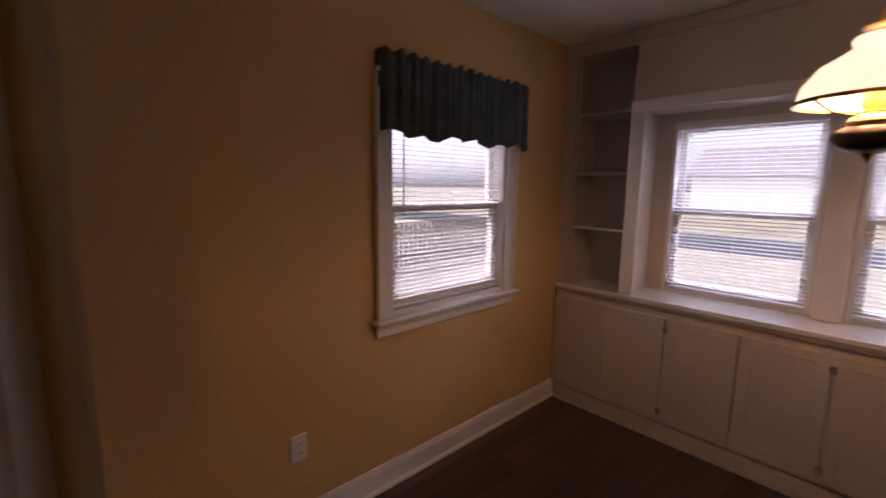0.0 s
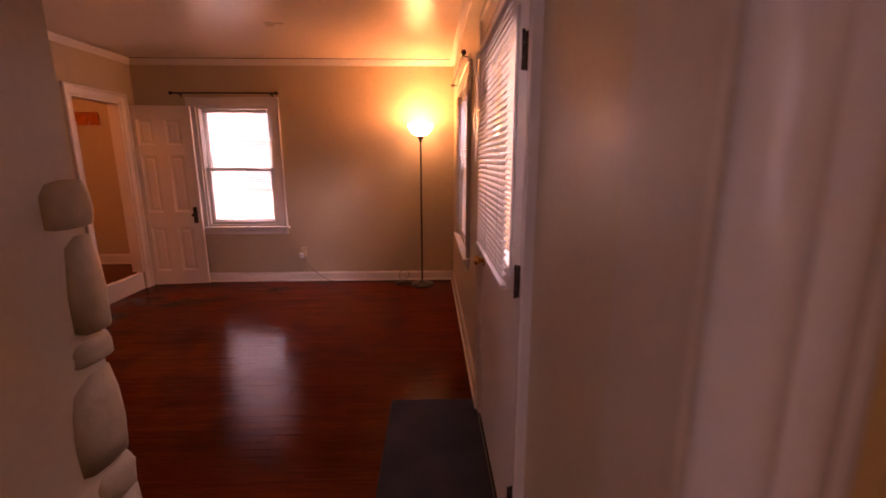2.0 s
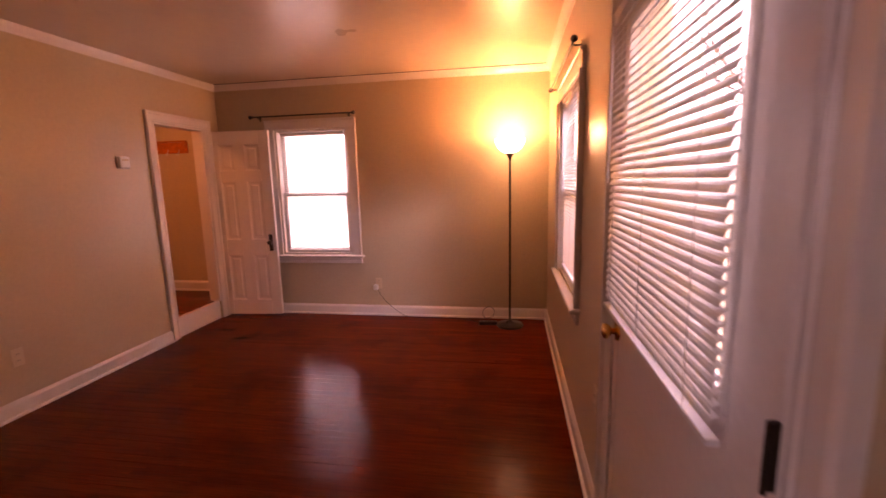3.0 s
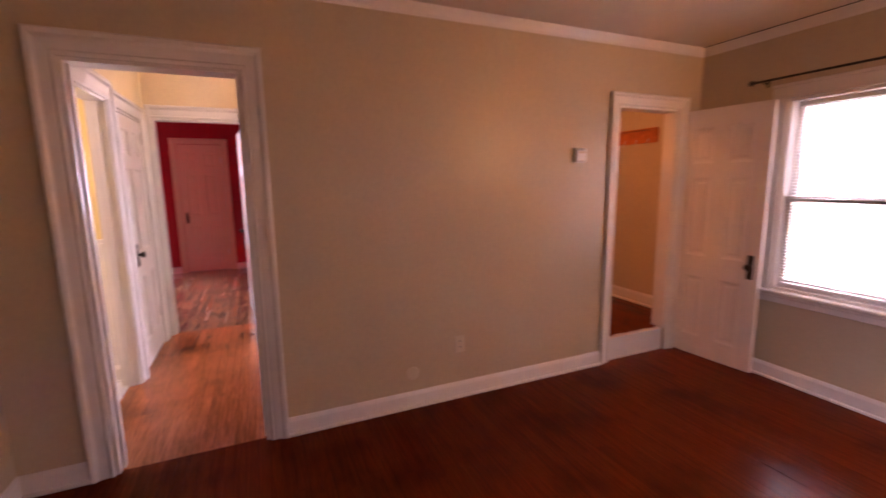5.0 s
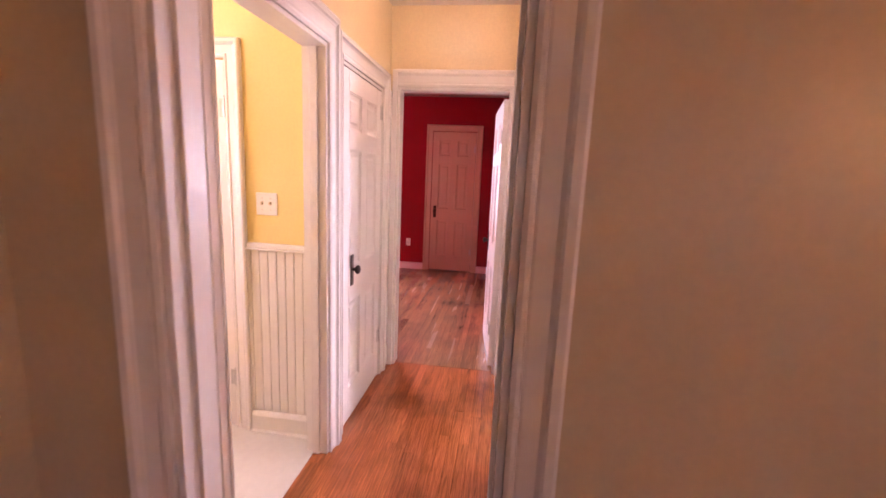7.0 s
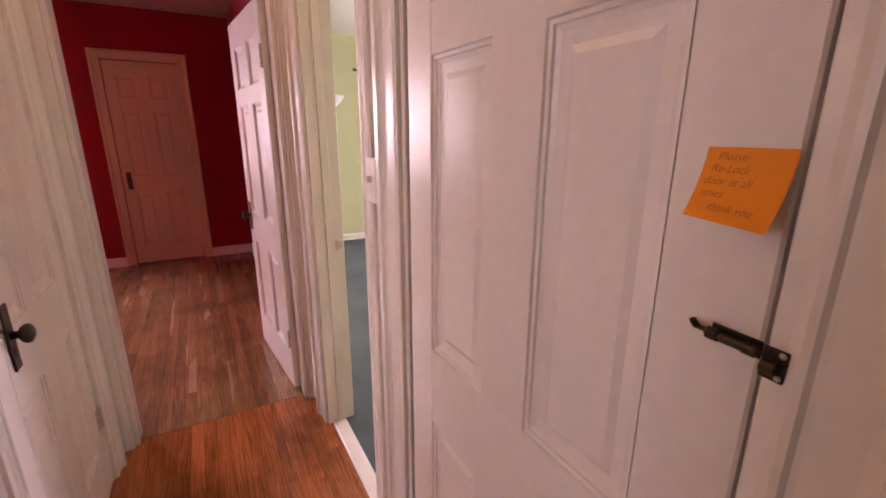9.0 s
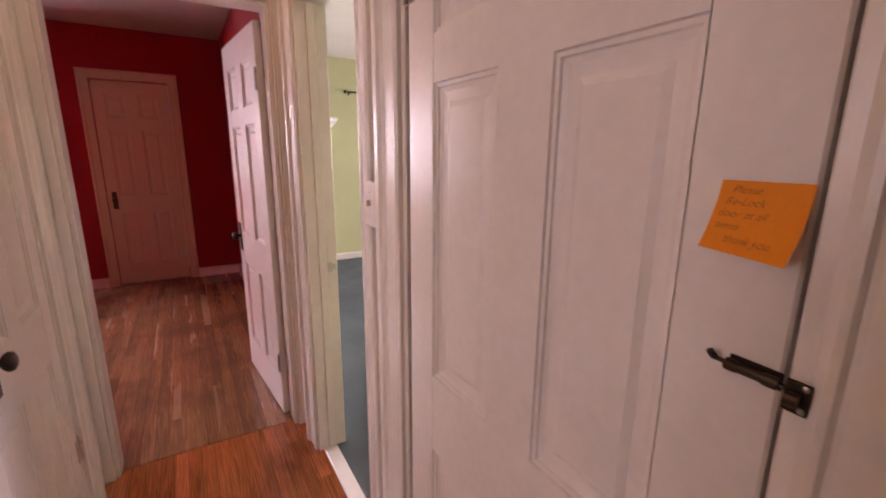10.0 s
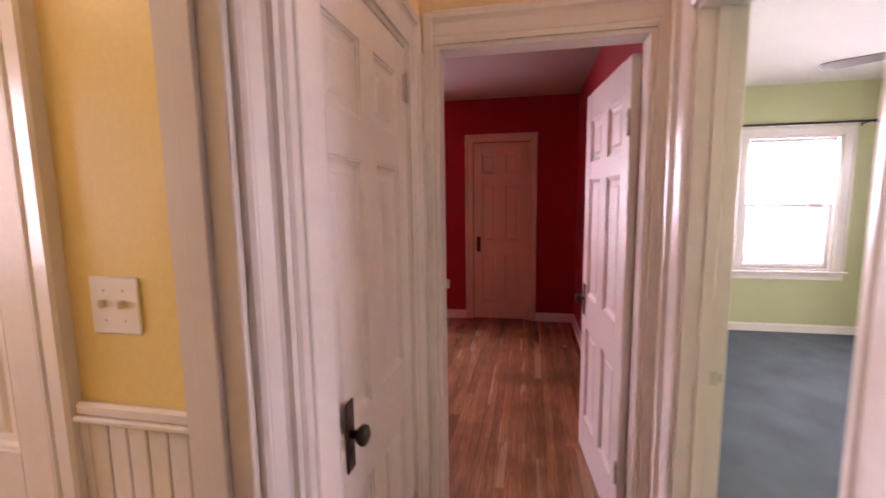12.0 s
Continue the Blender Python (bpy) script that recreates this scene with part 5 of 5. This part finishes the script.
def neighbour(x, y, w, d, h, rz):
    root = thing("house", "pale-sided neighbouring house with a dark pitched roof", "house", pose(x, y, -0.6, 0, 0, rz), "neighbouring houses")
    part("wall", B(-w / 2, w / 2, -d / 2, d / 2, 0, h), SIDING, root)
    b = bmesh.new()
    e = 0.4
    v = [b.verts.new(p) for p in ((-w / 2 - e, -d / 2 - e, h), (w / 2 + e, -d / 2 - e, h), (w / 2 + e, d / 2 + e, h), (-w / 2 - e, d / 2 + e, h), (-w / 2 - e, 0, h + d * 0.32), (w / 2 + e, 0, h + d * 0.32))]
    for q in ((0, 1, 5, 4), (2, 3, 4, 5), (0, 4, 3), (1, 2, 5), (0, 3, 2, 1)):
        b.faces.new([v[i] for i in q])
    part("roof", b, ROOFM, root)
    for i in range(3):
        cx = -w / 2 + w * (i + 0.5) / 3
        wd = part("window", B(cx - 0.55, cx + 0.55, -d / 2 - 0.04, -d / 2 + 0.02, 1.0, 2.4, 0.02), TRIM, root)
        part("pane", B(cx - 0.45, cx + 0.45, -d / 2 - 0.06, -d / 2 - 0.035, 1.1, 2.3), GLASS, wd)


neighbour(46, 8, 12, 8, 3.2, 90)
neighbour(-6, 36, 12, 8, 3.2, 0)
fence = thing("fence", "weathered wooden picket fence across the yard", "fence", pose(1.5, 9.5, -0.6))
for i in range(60):
    part("picket", B(i * 0.15, i * 0.15 + 0.10, 0, 0.02, 0.05, 1.15 + 0.03 * math.sin(i * 1.7)), FENCEM, fence)
for zz in (0.3, 0.9):
    part("fence_rail", B(0, 9.0, 0.02, 0.06, zz, zz + 0.08), FENCEM, fence)
tagged(obj("road", B(17.5, 23, -200, 200, -0.62, -0.585), ROADM), "asphalt street beyond the lawn", "road", kind="structure")

# ---- floors ----
_plank = {}


def plank_mesh(length, width, mat):
    key = (round(length, 2), width, mat.name)
    if key not in _plank:
        b = bmesh.new()
        l, w = key[0] / 2 - 0.0003, width / 2 - 0.00025
        lo = [b.verts.new((sx * l, sy * w, -0.012)) for sx, sy in ((-1, -1), (1, -1), (1, 1), (-1, 1))]
        md = [b.verts.new((sx * l, sy * w, -0.0015)) for sx, sy in ((-1, -1), (1, -1), (1, 1), (-1, 1))]
        hi = [b.verts.new((sx * (l - 0.0002), sy * (w - 0.0002), 0.0)) for sx, sy in ((-1, -1), (1, -1), (1, 1), (-1, 1))]
        for p, q in ((lo, md), (md, hi)):
            for i in range(4):
                b.faces.new((p[i], p[(i + 1) % 4], q[(i + 1) % 4], q[i]))
        b.faces.new(hi)
        me = bpy.data.meshes.new("plank")
        b.to_mesh(me), b.free()
        me.materials.append(mat)
        _plank[key] = me
    return _plank[key]


def plank_floor(name, label, x0, x1, y0, y1, width, mat, lengths, seed, z=0.0):
    rng = random.Random(seed)
    root = tagged(obj(name, B(x0, x1, y0, y1, z - 0.1, z - 0.010), SUBF), label, "floor", kind="structure")
    rows = max(1, round((y1 - y0) / width))
    w = round((y1 - y0) / rows, 4)
    for r in range(rows):
        x = x0
        while x < x1 - 0.02:
            l = min(rng.choice(lengths) * (rng.uniform(0.4, 1) if x == x0 else 1), x1 - x)
            if x1 - x - l < 0.2:
                l = x1 - x
            l = round(l, 2) if x1 - x - l > 0.01 else round(l + 0.004, 2)
            p = new("plank", plank_mesh(l, w, mat))
            p.parent = root
            p.location = (x + l / 2, y0 + (r + 0.5) * w, z + rng.uniform(-0.0001, 0.0001))
            p.rotation_euler = (rng.gauss(0, 0.0016), rng.gauss(0, 0.0006), 0)
            x += l
    return root


plank_floor("floor", "glossy red-stained oak strip floor, worn in places", W - 0.03, E + 0.01, 2.13, N + 0.01, 0.057, OAK, (0.9, 1.3, 1.7, 2.1), 3)
plank_floor("floor_hall", "glossy orange-brown oak strip floor, worn and scuffed", -4.986, W - 0.03, 2.36, 3.43, 0.057, OAKH, (0.7, 1.1, 1.5), 5)
plank_floor("floor_red", "dull brown oak strip floor with uneven boards", -8.5, -4.994, -0.4, 3.46, 0.057, OAKR, (0.7, 1.1, 1.5, 1.9), 7)
plank_floor("floor_closet", "red-stained oak floor of the raised closet", -3.86, W - 0.05, 4.45, 6.95, 0.057, OAK, (0.9, 1.3), 9, 0.19)
plank_floor("floor_nook", "dark brown wood-look laminate floor", -2.72, 3.92, -0.23, 2.13, 0.13, LAMIN, (1.2,), 11)
plank_floor("floor_nook_end", "dark brown wood-look laminate floor", 0.88, 3.92, 2.13, 2.78, 0.13, LAMIN, (1.2,), 12)
tagged(obj("floor_green", B(-8.5, -3.74, 3.45, 7.1, -0.1, 0.006), CARPET), "blue-grey wall-to-wall carpet", "floor", kind="structure")
tagged(obj("threshold", B(-4.66, -3.96, 3.385, 3.45, -0.02, 0.012, 0.005), TRIM), "white painted threshold strip at the carpet's edge", "threshold", kind="structure")

# ---- outside ----
tagged(obj("ground", B(-300, 300, -300, 300, -0.9, -0.6), GRASS), "pale winter lawn round the house", "ground", kind="structure")
